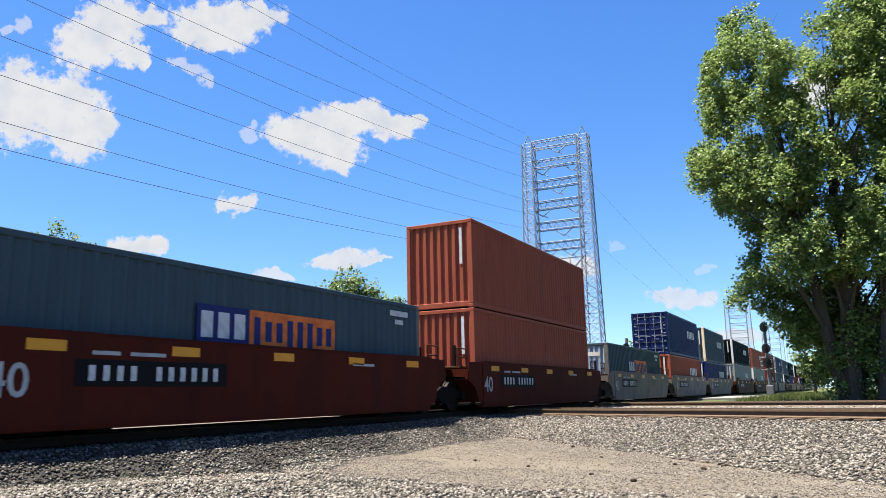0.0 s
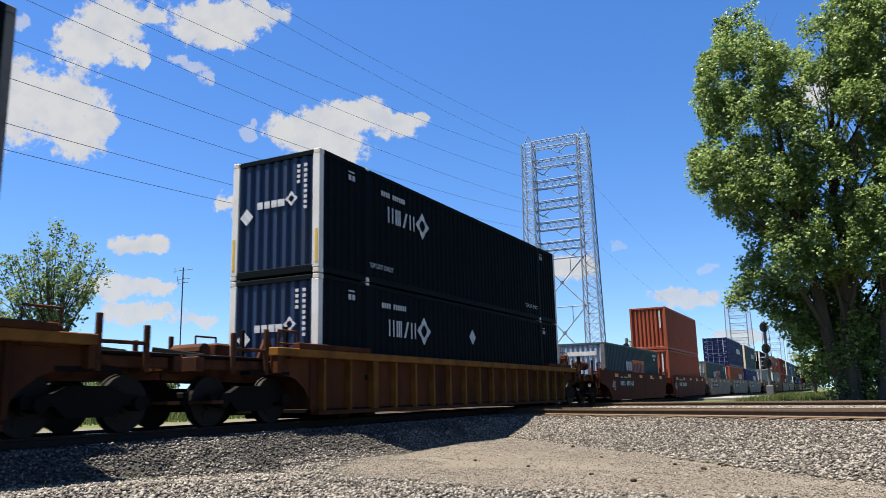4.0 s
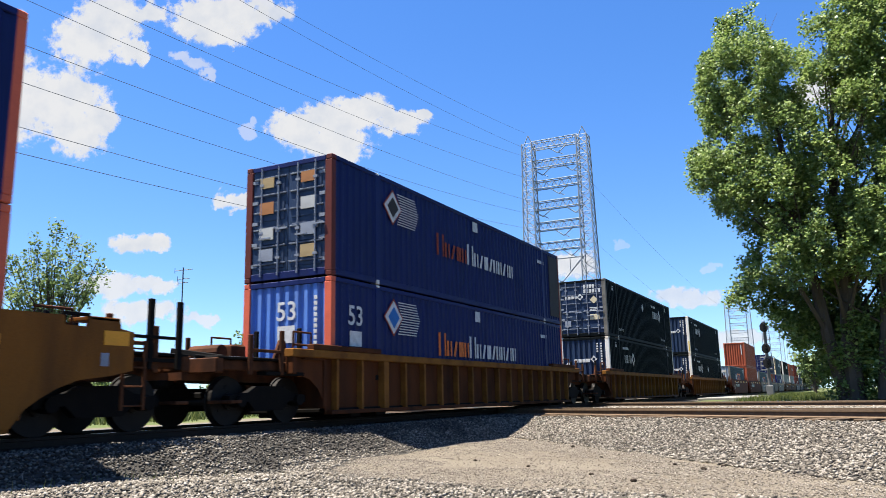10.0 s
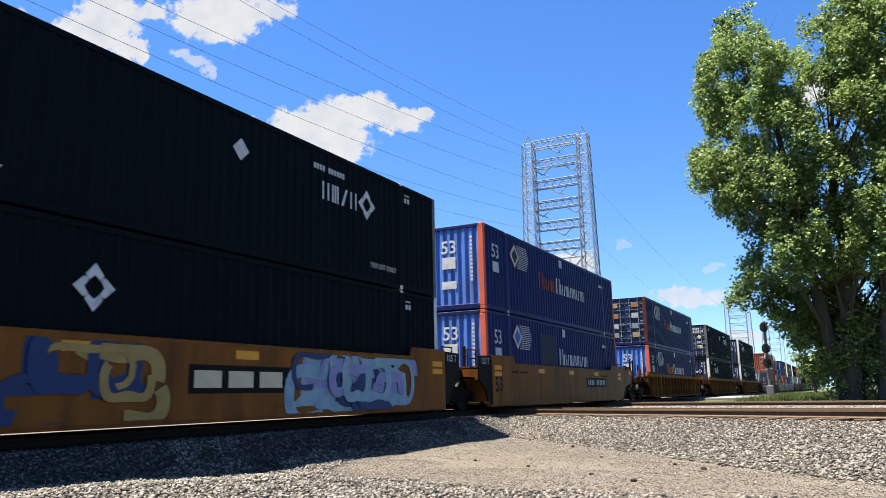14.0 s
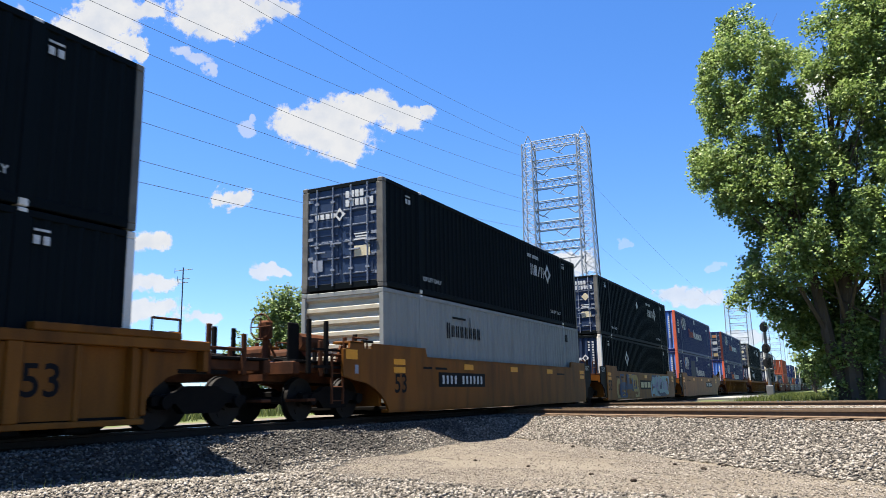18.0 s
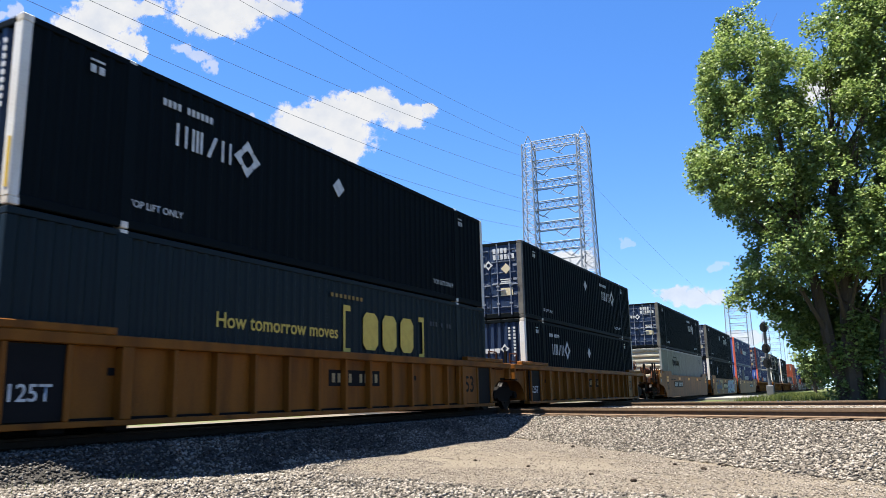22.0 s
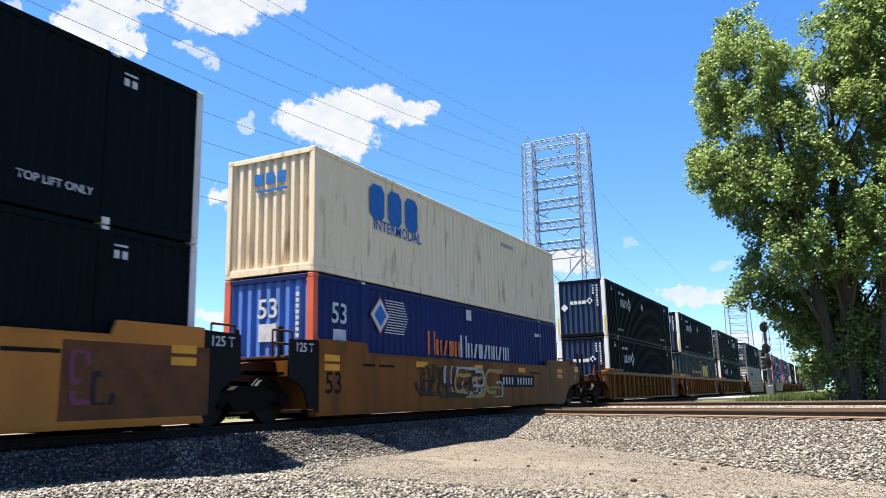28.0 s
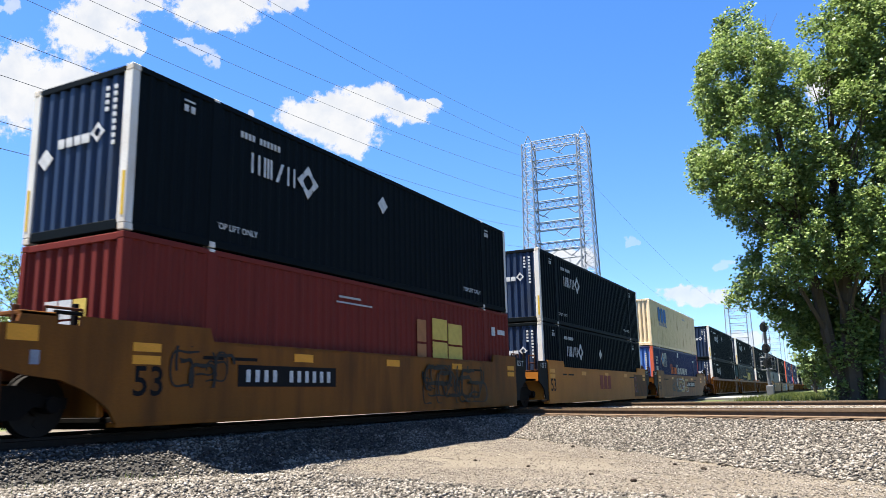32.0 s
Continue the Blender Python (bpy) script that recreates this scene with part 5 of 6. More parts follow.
def cloud_material(seed, lobes, thin, grey):
    """Self-glowing vapour, its sunlight and grey folds put into the colour: round lobes melted together, with a ragged
    rim.
    """
    m = bpy.data.materials.new("cloud_vapour")
    m.use_nodes = True
    n, l = m.node_tree.nodes, m.node_tree.links
    n.clear()
    tc, out, mp = n.new("ShaderNodeTexCoord"), n.new("ShaderNodeOutputMaterial"), n.new("ShaderNodeMapping")
    mp.inputs["Location"].default_value = (seed * 3.7, seed * 1.9, seed)
    l.new(tc.outputs["Object"], mp.inputs["Vector"])
    bulk, rim, fold = [n.new("ShaderNodeTexNoise") for _ in range(3)]
    for tex, scale, detail, rough in ((bulk, 3.2, 3, .5), (rim, 4.5, 9, .68), (fold, 2.2, 6, .55)):
        tex.inputs["Scale"].default_value, tex.inputs["Detail"].default_value, tex.inputs["Roughness"].default_value = scale, detail, rough
        l.new(mp.outputs[0], tex.inputs["Vector"])
    warp = n.new("ShaderNodeVectorMath")
    warp.operation = "MULTIPLY_ADD"
    warp.inputs[1].default_value = (.45, .40, 0)
    l.new(bulk.outputs["Color"], warp.inputs[0])
    l.new(tc.outputs["Object"], warp.inputs[2])
    total = None
    for dx, dy, rx, ry in lobes:
        lm, ln = n.new("ShaderNodeMapping"), n.new("ShaderNodeVectorMath")
        lm.inputs["Location"].default_value = (-(dx + .225) / rx, -(dy + .2) / ry, 0)
        lm.inputs["Scale"].default_value = (1 / rx, 1 / ry, 0)
        ln.operation = "LENGTH"
        l.new(warp.outputs[0], lm.inputs["Vector"])
        l.new(lm.outputs[0], ln.inputs[0])
        one = math_node(n, l, "SUBTRACT", 1.0, ln.outputs["Value"])
        total = one if total is None else math_node(n, l, "SMOOTH_MAX", total, one, .25)
    dense = math_node(n, l, "MULTIPLY_ADD", rim.outputs["Fac"], 1.5, math_node(n, l, "SUBTRACT", total, .75))
    al, sh = n.new("ShaderNodeMapRange"), n.new("ShaderNodeMapRange")
    al.interpolation_type = "SMOOTHSTEP"
    al.inputs["From Min"].default_value, al.inputs["From Max"].default_value = -.02, .34
    al.inputs["To Max"].default_value = thin
    l.new(dense, al.inputs["Value"])
    sh.inputs["From Min"].default_value, sh.inputs["From Max"].default_value, sh.inputs["To Max"].default_value = .42, .70, grey
    l.new(fold.outputs["Fac"], sh.inputs["Value"])
    col = n.new("ShaderNodeMix")
    col.data_type = "RGBA"
    col.inputs["A"].default_value, col.inputs["B"].default_value = (1.0, 1.0, 1.0, 1), (.66, .74, .88, 1)
    l.new(sh.outputs[0], col.inputs["Factor"])
    em, tr, mx = n.new("ShaderNodeEmission"), n.new("ShaderNodeBsdfTransparent"), n.new("ShaderNodeMixShader")
    em.inputs["Strength"].default_value = .232
    l.new(col.outputs["Result"], em.inputs["Color"])
    l.new(al.outputs[0], mx.inputs[0])
    l.new(tr.outputs[0], mx.inputs[1])
    l.new(em.outputs[0], mx.inputs[2])
    l.new(mx.outputs[0], out.inputs["Surface"])
    return m


CLOUDS = []
FWD = Vector((-0.44723, 0.87397, 0.19015))
RIGHT = Vector((.88996, .45548, -.02211))
UP = RIGHT.cross(FWD)
HUNDRED = 100 / 1346.8


def cloud(start, end, lobes, thin=.97, grey=.5):
    """A flat, distant cumulus that drifts, fitted to the camera's view: centres at the start and the end, and lobes
    (right, up, half width, half height), in hundreds of view pixels.
    """
    i = len(CLOUDS) + 1
    R = 2400 + 60 * i
    x0, x1 = min(q[0] - q[2] for q in lobes) - .5, max(q[0] + q[2] for q in lobes) + .5
    y0, y1 = min(q[1] - q[3] for q in lobes) - .5, max(q[1] + q[3] for q in lobes) + .5
    me = sheet([(x0, y0, 0), (x1, y0, 0), (x1, y1, 0), (x0, y1, 0)], [(0, 1, 2, 3)], "cloud")
    me.materials.append(cloud_material(i, lobes, thin, grey))
    ob = tagged(new("cloud", me), "small white fair-weather cumulus cloud", "cloud", group="drifting clouds")
    rot = Matrix((RIGHT, UP, -FWD)).transposed().to_4x4()
    ob.scale = (HUNDRED * R,) * 3
    poses = [Matrix.Translation(Vector(EYE) + (FWD + (RIGHT * sx + UP * sy) * HUNDRED) * R) @ rot for sx, sy in (start, end)]
    ob.matrix_basis = poses[0] @ Matrix.Diagonal((*ob.scale, 1))
    CLOUDS.append((ob, poses))


def puff(start, end, w, h, thin=.8):
    """A small cloud of two lobes."""
    cloud(start, end, ((-.3 * w, 0, .75 * w, .9 * h), (.35 * w, .1 * h, .65 * w, .75 * h)), thin, .4)


cloud((-7.05, 2.43), (-7.0, 2.72), ((-.6, .15, 1.0, .85), (.3, .1, .85, .72), (.6, -.45, .6, .5), (.95, -.2, .32, .32)))
cloud((-6.06, 3.75), (-6.14, 4.0), ((-.2, -.1, .72, .58), (.2, .3, .75, .5), (.55, -.25, .35, .32), (.78, -.45, .16, .16), (.95, .4, .3, .24)))
cloud((-4.04, 4.0), (-4.0, 4.36), ((-.2, -.05, .75, .5), (.4, 0, .6, .46), (.1, -.25, .5, .32)))
cloud((-3.06, 4.13), (-2.7, 4.38), ((0, 0, .36, .24), (-.2, .1, .25, .2)), .92)
cloud((-1.8, 2.08), (-1.55, 2.36), ((-.8, -.05, .62, .4), (-.2, .1, .7, .42), (.3, .25, .65, .36), (-.25, -.25, .78, .4), (-.1, -.5, .38, .26), (.95, .1, .48, .27), (1.42, .2, .15, .1)))
cloud((-4.4, 3.2), (-4.28, 3.55), ((-.28, .12, .22, .12), (0, 0, .24, .12), (.22, -.14, .14, .16)), .6)
cloud((-3.44, 2.02), (-3.5, 2.2), ((0, 0, .17, .14), (.1, .15, .1, .08)), .5)
cloud((-7.5, 4.0), (-7.7, 4.35), ((0, 0, .2, .16), (-.25, -.1, .15, .1)), .6)
cloud((-3.7, .79), (-3.85, .95), ((-.1, 0, .35, .17), (.2, .02, .25, .16)), .95)
cloud((-5.4, .03), (-5.3, .16), ((-.15, 0, .45, .2), (.25, .03, .35, .17)), .97)
cloud((-1.72, -.2), (-1.55, -.08), ((-.2, -.05, .5, .14), (.1, .06, .5, .16), (.5, .0, .3, .08)), .9)
cloud((4.2, -.87), (4.4, -.83), ((-.25, .02, .4, .18), (.2, -.02, .5, .18)), .8)
puff((-5.6, -.7), (-5.5, -.55), .85, .28, .9)
puff((-5.34, -1.14), (-5.22, -1.0), .75, .25, .9)
puff((-3.0, -.5), (-3.1, -.35), .4, .15)
puff((-4.3, -1.3), (-4.1, -1.2), .4, .13)
puff((4.66, -.37), (4.98, -.3), .2, .1, .35)
puff((3.06, .03), (3.34, .11), .17, .1, .3)
puff((6.6, 2.75), (6.94, 2.9), .6, .38, .95)
puff((2.3, -.35), (2.3, -.2), .5, .3, .95)
puff((.9, -1.1), (1.1, -1.2), .36, .26)
puff((5.25, -1.6), (5.32, -1.65), .5, .26)


# ---- the train, from head to tail: well cars and their loads ----
MOVING = []
W53, W40 = 16.154, 12.192


def place(ob, y, z=0.0, dx=0.0):
    MOVING.append((ob, TRACK_X + dx, y, z))
    ob.matrix_basis = pose(TRACK_X + dx, y, z)
    return ob


def load(y, z, length, height, material, rear, post, label, dress=None, **kw):
    c = container(length, height, material, rear, post, label, **kw)
    if dress:
        dress(c)
    return place(c, y, z)


H9, H8 = 2.896, 2.591
FLOOR_Z = 0.33
NAVY_L = "navy blue 53 foot container with white posts and logo"


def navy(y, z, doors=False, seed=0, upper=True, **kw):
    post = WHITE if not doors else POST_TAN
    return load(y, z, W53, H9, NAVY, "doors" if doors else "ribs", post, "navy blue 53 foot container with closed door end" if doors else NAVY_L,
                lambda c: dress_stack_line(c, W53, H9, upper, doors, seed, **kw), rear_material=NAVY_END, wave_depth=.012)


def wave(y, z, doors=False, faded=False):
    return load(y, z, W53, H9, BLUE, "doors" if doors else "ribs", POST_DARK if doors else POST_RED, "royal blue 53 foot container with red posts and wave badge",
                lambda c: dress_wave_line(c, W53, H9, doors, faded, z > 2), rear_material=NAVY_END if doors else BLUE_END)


# sun on navy ends and blue doors, put into a lighter navy
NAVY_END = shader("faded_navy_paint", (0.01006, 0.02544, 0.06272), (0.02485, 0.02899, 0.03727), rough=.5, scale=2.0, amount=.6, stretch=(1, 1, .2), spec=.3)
# lighter copy of BLUE: the sun on the end walls is in its colour
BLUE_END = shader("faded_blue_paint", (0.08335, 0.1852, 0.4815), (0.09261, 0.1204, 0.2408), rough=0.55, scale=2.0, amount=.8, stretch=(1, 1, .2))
UP_Z = FLOOR_Z + H9 + .02


def graffiti(car, y, z, ly, lz, colours, seed, x, fill=None, strokes=16, thick=1.0):
    """Spray-painted swirls: overlapping rounded strokes on the car side."""
    rnd = random.Random(seed)
    if fill is not None:
        pts = []
        for k in range(40):
            t = k / 40 * 6.283
            q = 1 + .10 * math.sin(5 * t + seed) + .06 * math.sin(11 * t)
            yy, zz = math.copysign(abs(math.cos(t)) ** .45, math.cos(t)), math.copysign(abs(math.sin(t)) ** .45, math.sin(t))
            pts.append((y + yy * ly * .5 * q, max(z - lz / 2, min(z + lz / 2, z + zz * lz * .5 * q))))
        part("graffiti_fill", poly_prism(bmesh.new(), pts, 0, .002), fill, car, "", pose(x + .001, 0, 0))
    for i in range(strokes):
        m = colours[i % len(colours)]
        a, b = rnd.uniform(.10, .26) * ly, rnd.uniform(.25, .5) * lz
        cy, cz = y + rnd.uniform(-.42, .42) * ly, z + rnd.uniform(-.28, .28) * lz
        t0, wide = rnd.uniform(0, 6.28), rnd.uniform(.05, .13) * lz * thick
        span = rnd.uniform(2.0, 5.2)
        bm = bmesh.new()
        k = 16
        ring = []
        for j in range(k + 1):
            t = t0 + span * j / k
            for r in (-wide, wide):
                zz = cz + math.sin(t) * (b + r) + .2 * b * math.sin(3 * t)
                ring.append(bm.verts.new((0, cy + math.cos(t) * (a + r), max(z - lz / 2, min(z + lz / 2, zz)))))
        for j in range(k):
            bm.faces.new((ring[2 * j], ring[2 * j + 1], ring[2 * j + 3], ring[2 * j + 2]))
        part("graffiti_stroke", bm, m, car, "", pose(x + .004 + i * .003, 0, 0))


SPRAY_SKY = shader("pale_blue_spray", (0.20, 0.31, 0.34), (0.11, 0.19, 0.28), rough=.5, scale=3, amount=.8)
SPRAY_BLUE = shader("deep_blue_spray", (0.016, 0.036, 0.10), (0.03, 0.03, 0.07), rough=.5, scale=3)
SPRAY_PINK = shader("pink_spray", (0.16, 0.035, 0.06), (0.10, 0.025, 0.06), rough=.5)
SPRAY_BLACK = shader("black_spray", (0.0135, 0.01125, 0.009), rough=.5)
SPRAY_LILAC = shader("lilac_spray", (0.20, 0.20, 0.36), rough=.5)
SPRAY_SAND = shader("sand_spray", (0.30, 0.20, 0.06), rough=.5)
TTX_RED = shader("red_marking", (0.22, 0.035, 0.02), rough=.6)
WORN_BROWN = shader("worn_brown_paint", (0.115, 0.042, 0.012), (0.05, 0.022, 0.010), rough=.7, scale=2.5, amount=.7)
SPRAY_GREY = shader("grey_spray", (0.34, 0.33, 0.31), rough=.5)


def teal(y, z):
    def dress(c):
        x = 1.2955 + .004
        letter_blocks(c, 1.25, 1.72, "ooo", .90, .18, LOGO_GOLD, x)
        for yy, k in ((.13, 1), (3.9, -1)):
            add_bar(c, yy, 1.72, .08, 1.1, LOGO_GOLD, "logo_bracket", x)
            for zz in (1.21, 2.20):
                add_bar(c, yy + k * .14, zz, .20, .13, LOGO_GOLD, "logo_bracket", x)
        part("slogan", text_mesh("How tomorrow moves", .41, LOGO_GOLD), LOGO_GOLD, c, "", pose(x, -2.05, 1.60))
        for i in range(8):
            add_bar(c, -.35 + i * .17, 2.46, .09, .09, DIM_GOLD, x=x)
            if i not in (3, 5):
                add_bar(c, 4.35 + i * .17, 2.14, .09, .12, DIM_GREY, x=x)
        y0 = -W53 / 2 + .02
        add_end_bar(c, -.05, H9 * .70, 1.24, .64, SIGN_CREAM, y0 - .004, "sign_panel")
        for i in range(3):
            add_end_bar(c, -.39 + i * .36, H9 * .71, .29, .44, SIGN_GOLD, y0 - .014, "logo_block")
        for xx in (-.77, .68):
            add_end_bar(c, xx, H9 * .70, .07, .66, DIM_GOLD, y0 - .004, "logo_bracket")
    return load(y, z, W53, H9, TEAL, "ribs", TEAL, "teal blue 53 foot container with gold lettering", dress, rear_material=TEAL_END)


def pool_grey(y, z):
    def dress(c):
        x = 1.2955 + .004
        for i in range(8):
            for q in (0, 1):
                add_bar(c, -4.55 + i * .30 + q * .12, 2.02, .06, .34 if i else .46, BLACK, "logo_block", x)
        add_bar(c, -3.75, 2.42, .9, .06, BLACK, x=x)
        add_bar(c, -3.0, 2.34, .05, .3, BLACK, x=x)
        add_bar(c, 6.4, 2.4, .32, .30, BLACK, x=x)
    return load(y, z, W53, H9, PALE, "slats", PALE, "pale grey 53 foot container with slatted cream end", dress, rear_material=CREAM_END)


def cream_box(y, z):
    def dress(c):
        x = 1.2955 + .004
        letter_blocks(c, -5.45, 2.12, "ooo", .92, .16, LOGO_BLUE, x)
        part("lettering", text_mesh("INTERMODAL", .40, LOGO_BLUE), LOGO_BLUE, c, "", pose(x, -4.4, 1.52))
        add_bar(c, 3.2, 2.4, 1.1, .12, SPRAY_GREY, x=x)
        y0 = -W53 / 2 + .018
        for i in range(3):
            add_end_bar(c, -.35 + i * .34, H9 * .80, .25, .28, LOGO_BLUE, y0)
        add_end_bar(c, .05, H9 * .70, .9, .06, LOGO_BLUE, y0)
    return load(y, z, W53, H9, CREAM, "ribs", CREAM, "rust-streaked cream 53 foot container with blue lettering", dress, ribs=9)


def red_box(y, z):
    def dress(c):
        x = 1.2955 + .004
        for i in range(3):
            for j in range(2):
                add_bar(c, 1.95 + i * .98 - (.1 if i == 0 else 0), 1.25 + j * .66 + .10 * math.sin(i * 1.5), .90 if i else .5, .60, LOGO_GOLD if i else LABEL_RUST, "logo_pane", x)
        add_bar(c, -1.6, 2.45, .9, .05, LABEL_GREY, x=x)
        add_bar(c, -1.4, 2.32, 1.5, .04, LABEL_GREY, x=x)
        add_bar(c, 6.75, 2.2, .28, .28, MARK, x=x)
        add_bar(c, 7.4, 2.2, .6, .16, MARK, x=x)
        y0 = -W53 / 2 + .018
        for i in range(3):
            for j in range(2):
                add_end_bar(c, -.40 + i * .36, H9 * .46 + j * .36, .32, .32, (MARK, MARK, LOGO_GOLD)[i], y0)
    return load(y, z, W53, H9, BRICK_RED, "ribs", BRICK_RED, "faded red 53 foot container with a pale pane logo", dress)


P_Y = -2.13
# paler copy of SLATE that carries the sunlight on the end ribs
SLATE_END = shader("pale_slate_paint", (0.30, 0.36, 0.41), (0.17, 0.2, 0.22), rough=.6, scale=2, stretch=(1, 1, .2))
LOGO_NAVY = shader("navy_marking", (0.012, 0.02, 0.10), rough=.6)


def slate_box(y, z):
    def dress(c):
        x = 1.219 + .004
        add_bar(c, P_Y + .70, 1.48, 1.38, .80, LOGO_NAVY, "logo_panel", x, "dark blue logo panel")
        add_bar(c, P_Y + 2.82, 1.48, 2.84, .80, LOGO_ORANGE, "logo_panel", x, "orange logo panel")
        for i in range(3):
            add_bar(c, P_Y + .26 + i * .43, 1.52, .29, .48, MARK, "logo_block", x + .006)
        for i in range(8):
            add_bar(c, P_Y + 1.62 + i * .34, 1.48, .19, .54 if i in (0, 3, 4, 5) else .40, LOGO_NAVY, "logo_block", x + .006)
        add_bar(c, 5.0, 2.28, .9, .14, MARK, x=x)
        add_bar(c, 5.0, 2.06, .4, .12, MARK, x=x)
        add_end_bar(c, .05, 2.05, 1.5, .20, WHITE, -W40 / 2 + .02)
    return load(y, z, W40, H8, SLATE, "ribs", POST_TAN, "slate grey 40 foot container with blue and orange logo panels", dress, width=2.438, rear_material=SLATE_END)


def plain_box(y, z, length, height, material, rear, label, post=None, blocks=MARK):
    def dress(c):
        for i in range(5 if blocks else 0):
            add_bar(c, length * .12 + i * .62, height * .6, .42, .55, blocks, "logo_block", (1.219 if length < 13 else 1.2955) + .004)
        add_end_bar(c, .80, height * .70, .10, 1.2, MARK, -length / 2 - (.0 if rear == "doors" else -.02))
    return load(y, z, length, height, material, rear, post, label, dress, width=2.438 if length < 13 else 2.591)


RED_CAR, BROWN_CAR, YELLOW_CAR = "oxide red articulated well car with deep smooth sides", "weathered orange well car with ribbed sides", "dirty yellow well car with smooth sides"
YELLOW_RIB, GREY_CAR = "yellow well car with ribbed sides", "dusty brown well car carrying stacked containers"

# far part of the train, ahead of the first near cars
y = 27.98
place(well_car(W40, "red", RED_WELL, RED_CAR, "truck", "truck", number="40"), y)
plain_box(y, FLOOR_Z, W40, H9, ORANGE_RED, "ribs", "orange-red 40 foot container with ribbed end", blocks=None)
plain_box(y, FLOOR_Z + H9 + .02, W40, H9, ORANGE_RED, "ribs", "orange-red 40 foot container stacked on another", blocks=None)
y = 12.2
hand_wheel(place(well_car(W40, "red", RED_WELL, RED_CAR, "joint", "coupler", number="40"), y), -W40 / 2 - 3.1)
slate_box(y, FLOOR_Z)
y = 43.6
place(well_car(W40, "red", GREY_WELL, GREY_CAR, "truck", "joint", number="40"), y)
slate_box(y, FLOOR_Z)
y = 59.2
place(well_car(W40, "red", GREY_WELL, GREY_CAR, "truck", "joint", number="40"), y)
plain_box(y, FLOOR_Z, W40, H8, ORANGE_RED, "ribs", "orange-red 40 foot container in a well car")
plain_box(y, FLOOR_Z + H8 + .02, W40, H9, BLUE, "doors", "dark blue 40 foot container with doors")
y = 74.9
place(well_car(W40, "red", GREY_WELL, GREY_CAR, "coupler", "joint", number="40"), y)
plain_box(y, FLOOR_Z, W40, H8, BLUE, "ribs", "bright blue 40 foot container in a well car")
plain_box(y, FLOOR_Z + H8 + .02, W40, H9, SLATE, "ribs", "grey 40 foot container with pale posts", post=CREAM)
y = 95.6
for i, (lo, hi, car) in enumerate(((PALE, NAVY, BROWN_WELL), (PALE, ORANGE_RED, BROWN_WELL), (BRICK_RED, BRICK_RED, GREY_WELL), (SLATE, BLUE, GREY_WELL), (NAVY, SLATE, BROWN_WELL), (BLUE, NAVY, YELLOW_WELL), (BRICK_RED, NAVY, YELLOW_WELL), (BLUE, BRICK_RED, YELLOW_WELL), (NAVY, NAVY, YELLOW_WELL), (SLATE, PALE, YELLOW_WELL), (NAVY, NAVY, YELLOW_WELL), (BLUE, BLUE, YELLOW_WELL))):
    place(well_car(W53, "smooth", car, GREY_CAR, "truck", "joint", spin=False, far=True), y)
    names = {"navy_paint": "navy blue", "blue_paint": "royal blue", "slate_paint": "slate grey", "pale_grey_paint": "pale grey", "orange_red_paint": "orange-red", "faded_red_paint": "faded red"}
    plain_box(y, FLOOR_Z, W53, H9, lo, "ribs", names[lo.name] + " 53 foot container in a well car", post=WHITE if i % 3 == 1 else None)
    plain_box(y, UP_Z, W53, H9 - (.3 if i < 2 else 0), hi, "doors" if i % 2 else "ribs", names[hi.name] + " 53 foot container stacked on another", post=WHITE if i % 3 == 0 else None)
    y += 19.6

# three single well cars with ribbed sides
half = W53 / 2
B1, B2, C1 = -17.2 + half, -40.68 + half, -64.12 + half
for yy in (B1, B2, C1):
    place(well_car(W53, "ribbed", BROWN_WELL, BROWN_CAR, "coupler", "coupler"), yy)
navy(B1, FLOOR_Z, seed=1, upper=False)
navy(B1, UP_Z, seed=2, placard=False)
navy(B2, FLOOR_Z, seed=3, upper=False, placard=False)
navy(B2, UP_Z, doors=True, seed=4)
wave(C1, FLOOR_Z)
wave(C1, UP_Z, doors=True)

# articulated set with smooth yellow sides
D1, E1, F1 = -87.90 + half, -107.45 + half, -127.22 + half
place(well_car(W53, "smooth", YELLOW_WELL, YELLOW_CAR, "coupler", "truck", panel_y=3.6), D1)
car_e = place(well_car(W53, "smooth", YELLOW_WELL, YELLOW_CAR + " and blue graffiti", "joint", "truck", panel_y=None), E1)
hand_wheel(place(well_car(W53, "smooth", YELLOW_WELL, YELLOW_CAR, "joint", "coupler"), F1), -half - 3.1)
wave(D1, FLOOR_Z, faded=True)
wave(D1, UP_Z)
navy(E1, FLOOR_Z, seed=5, upper=False, words=False, placard=False)
navy(E1, UP_Z, doors=True, seed=6)
pool_grey(F1, FLOOR_Z)
navy(F1, UP_Z, doors=True, seed=7, placard=False)
graffiti(car_e, 3.75, .80, 4.3, 1.22, (SPRAY_BLUE, SPRAY_LILAC, SPRAY_SKY), 3, 1.495, SPRAY_SKY, 18)
graffiti(car_e, -4.2, .80, 3.6, 1.2, (SPRAY_BLUE, SPRAY_BLUE, SPRAY_SAND), 5, 1.495, None, 15)
add_bar(car_e, -.1, .85, 2.7, .5, BLACK, "number_panel", 1.500)
for i in range(3):
    add_bar(car_e, -1.0 + i * .84, .85, .66, .30, LABEL_CREAM, "logo_block", 1.506)

# articulated set with ribbed yellow sides
G1, H1, I1 = -151.1 + half, -170.78 + half, -190.36 + half
place(well_car(W53, "ribbed", YELLOW_WELL, YELLOW_RIB, "coupler", "truck"), G1)
place(well_car(W53, "ribbed", YELLOW_WELL, YELLOW_RIB, "joint", "truck"), H1)
place(well_car(W53, "ribbed", YELLOW_WELL, YELLOW_RIB, "joint", "coupler"), I1)
navy(G1, FLOOR_Z, seed=8, upper=False)
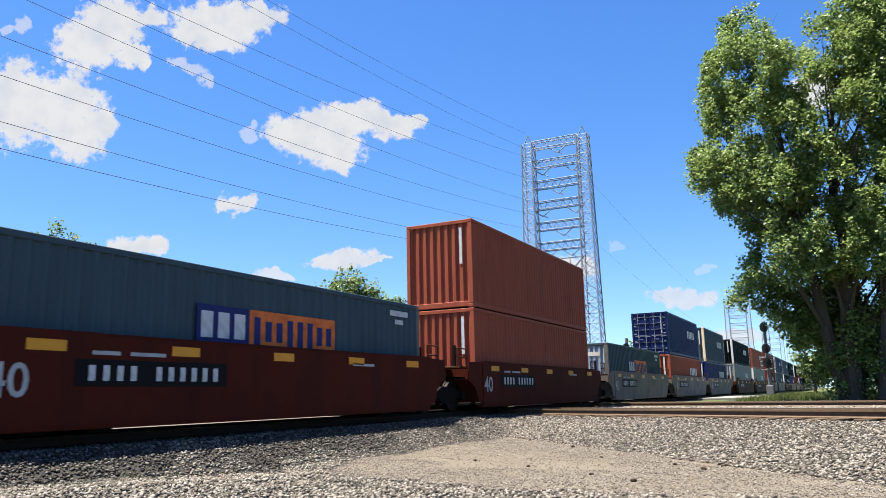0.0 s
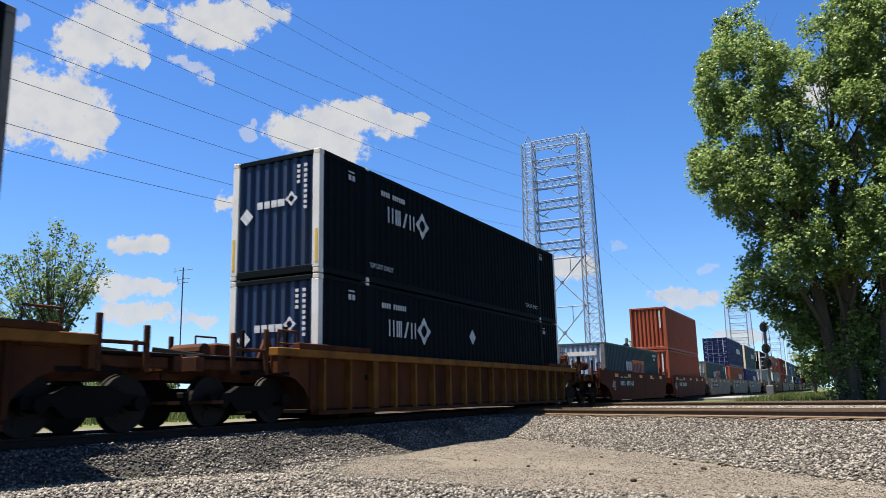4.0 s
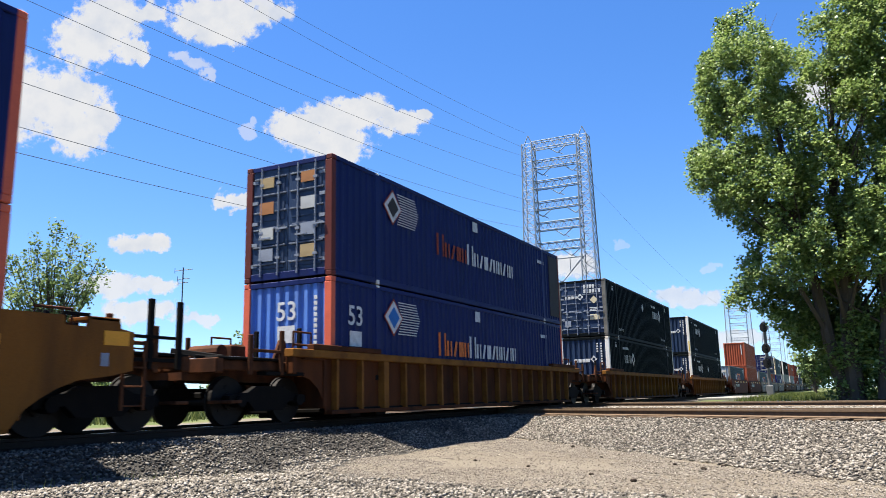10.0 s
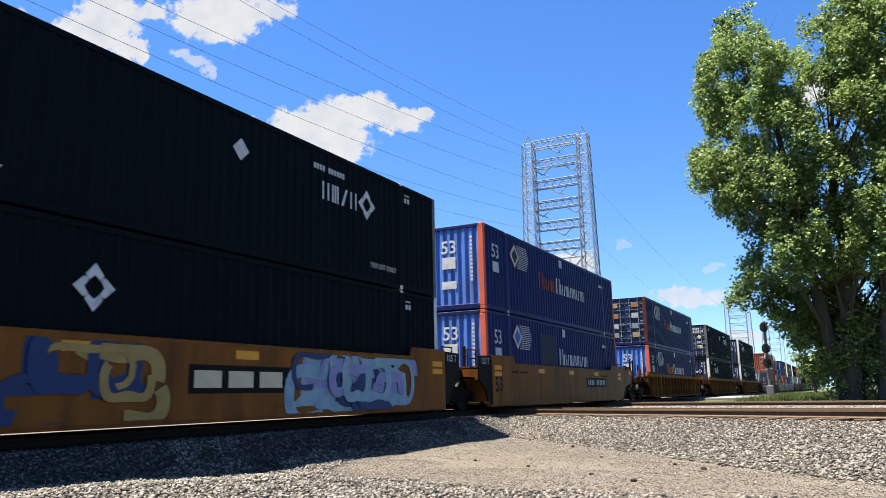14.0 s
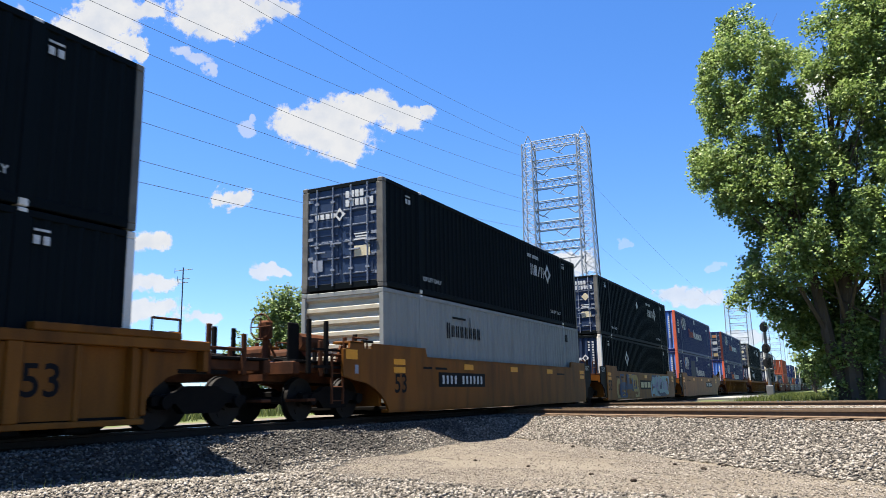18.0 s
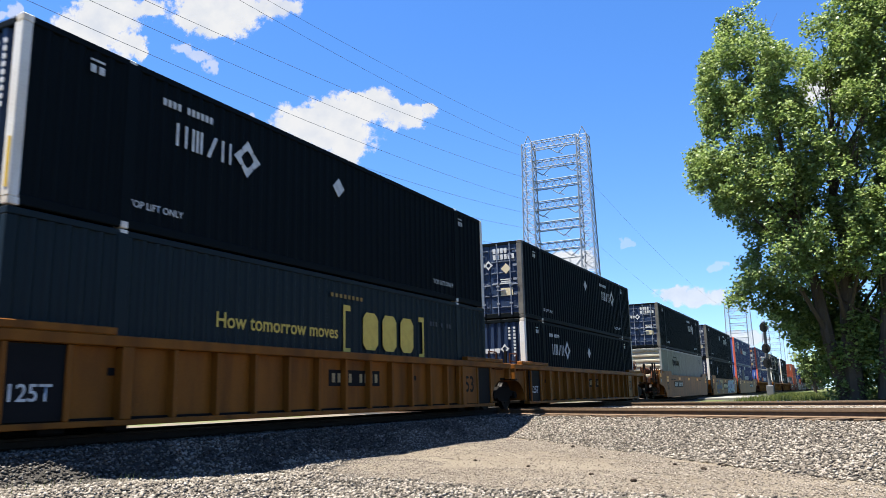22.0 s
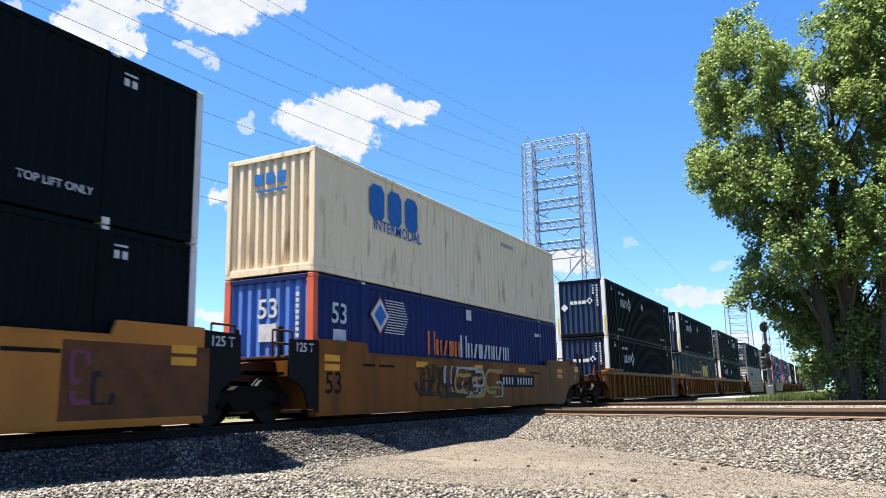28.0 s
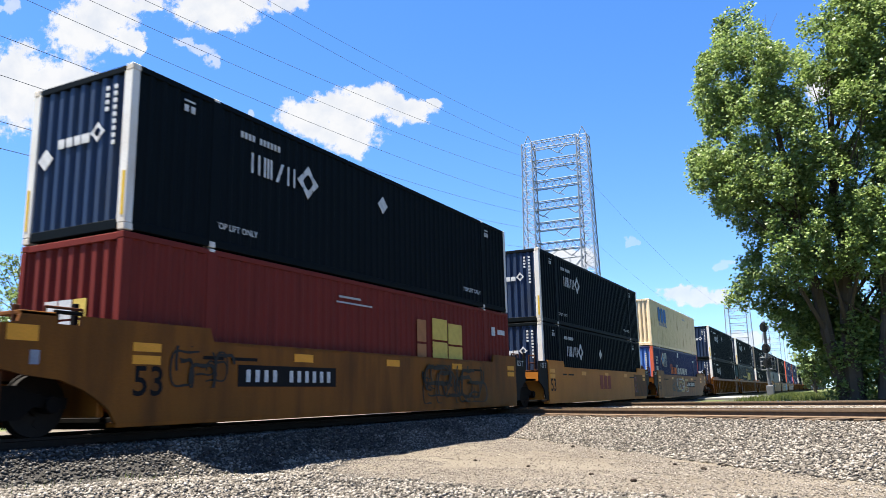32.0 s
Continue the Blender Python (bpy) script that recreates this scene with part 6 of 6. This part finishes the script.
navy(G1, UP_Z, doors=True, seed=9)
teal(H1, FLOOR_Z)
navy(H1, UP_Z, seed=10)
navy(I1, FLOOR_Z, seed=11, upper=False, placard=False)
navy(I1, UP_Z, seed=12)

# second articulated set with smooth yellow sides
J1, K1, L1 = -214.30 + half, -233.90 + half, -253.45 + half
car_j = place(well_car(W53, "smooth", YELLOW_WELL, YELLOW_CAR + " and grey graffiti", "coupler", "truck", panel_y=3.2), J1)
car_k = place(well_car(W53, "smooth", CLEAN_YELLOW, "bright yellow well car with smooth sides", "joint", "truck", panel_y=None), K1)
car_l = place(well_car(W53, "smooth", YELLOW_WELL, YELLOW_CAR + " and black graffiti", "joint", "coupler"), L1)
wave(J1, FLOOR_Z)
cream_box(J1, UP_Z)
navy(K1, FLOOR_Z, seed=13, upper=False)
navy(K1, UP_Z, seed=14, placard=False)
red_box(L1, FLOOR_Z)
navy(L1, UP_Z, seed=15)
graffiti(car_j, -3.2, .9, 1.7, .85, (SPRAY_BLACK,), 7, 1.495, None, 9, .5)
graffiti(car_j, -.2, .85, 3.8, .9, (SPRAY_GREY, SPRAY_SAND, SPRAY_BLACK), 8, 1.495, None, 20, .6)
add_bar(car_k, 6.80, .81, 2.9, 1.16, WORN_BROWN, "repainted_panel", 1.495, "dull brown repainted panel")
graffiti(car_k, 5.9, .85, .8, .8, (SPRAY_PINK, SPRAY_BLACK), 9, 1.500, None, 4, .6)
for i in range(3):
    add_bar(car_k, -.9 + i * .66, .95, .50, .62, TTX_RED, "logo_block", 1.500)
graffiti(car_l, 3.2, .80, 3.6, 1.05, (SPRAY_BLACK,), 11, 1.495, None, 24, .4)
graffiti(car_l, -6.3, 1.05, 1.5, .7, (SPRAY_BLACK,), 12, 1.495, None, 9, .4)

scatter("ballast_stones", "grey crushed ballast stones on the banks", 230000, clean_region, (.017, .046), STONE, 1)
scatter("ballast_stones", "grimy brown-grey ballast stones beside the main track", 230000, track_region, (.017, .046), GRIMY_SHADED_STONE, 1)
scatter("ballast_stones", "grey ballast stones between the crossing tracks", 60000, far_bank_region, (.03, .06), STONE, 8)
scatter("spilled_stones", "loose ballast stones spilled on the dirt", 90000, spill_region, (.010, .030), STONE, 12, .2)
scatter("gravel", "fine pale gravel on the trodden dirt", 170000, dirt_region, (.007, .024), GRAVEL, 2, .12)


# ---- what moves ----
# metres that the train has gone at every second second
RUN = (0, 15.35, 30.80, 46.43, 62.23, 78.20, 94.31, 110.50, 126.92, 143.54, 160.31, 177.16, 194.06, 210.94, 227.72, 244.62, 261.80)


def gone(t):
    i = min(int(t / 2), 15)
    f = t / 2 - i
    return RUN[i] + (RUN[i + 1] - RUN[i]) * f


def motions():
    for ob, x, y, z in MOVING:
        walk(ob, [(2 * i, pose(x, y + d, z)) for i, d in enumerate(RUN)])
    for ob, (a, b) in CLOUDS:
        walk(ob, [(0, a), (32, b)])
    for w in WHEELS:
        base = w.matrix_local.translation.copy()
        rows = []
        for k in range(0, 481):
            t = k / 15
            rows.append((t, Matrix.Translation(base) @ pose(0, 0, 0, -math.degrees(gone(t) / .46))))
        walk(w, rows)
    for ob, i, amp in SWAYING:
        rnd = random.Random(i)
        a, b = rnd.uniform(0, 6), rnd.uniform(0, 6)
        walk(ob, [(k, pose(amp * 1.3 * math.sin(k * 1.1 + a) - amp * k / 32, amp * math.sin(k * .7 + b), 0, 0, .12 * math.sin(k * .8 + a), 0)) for k in range(33)])


motions()
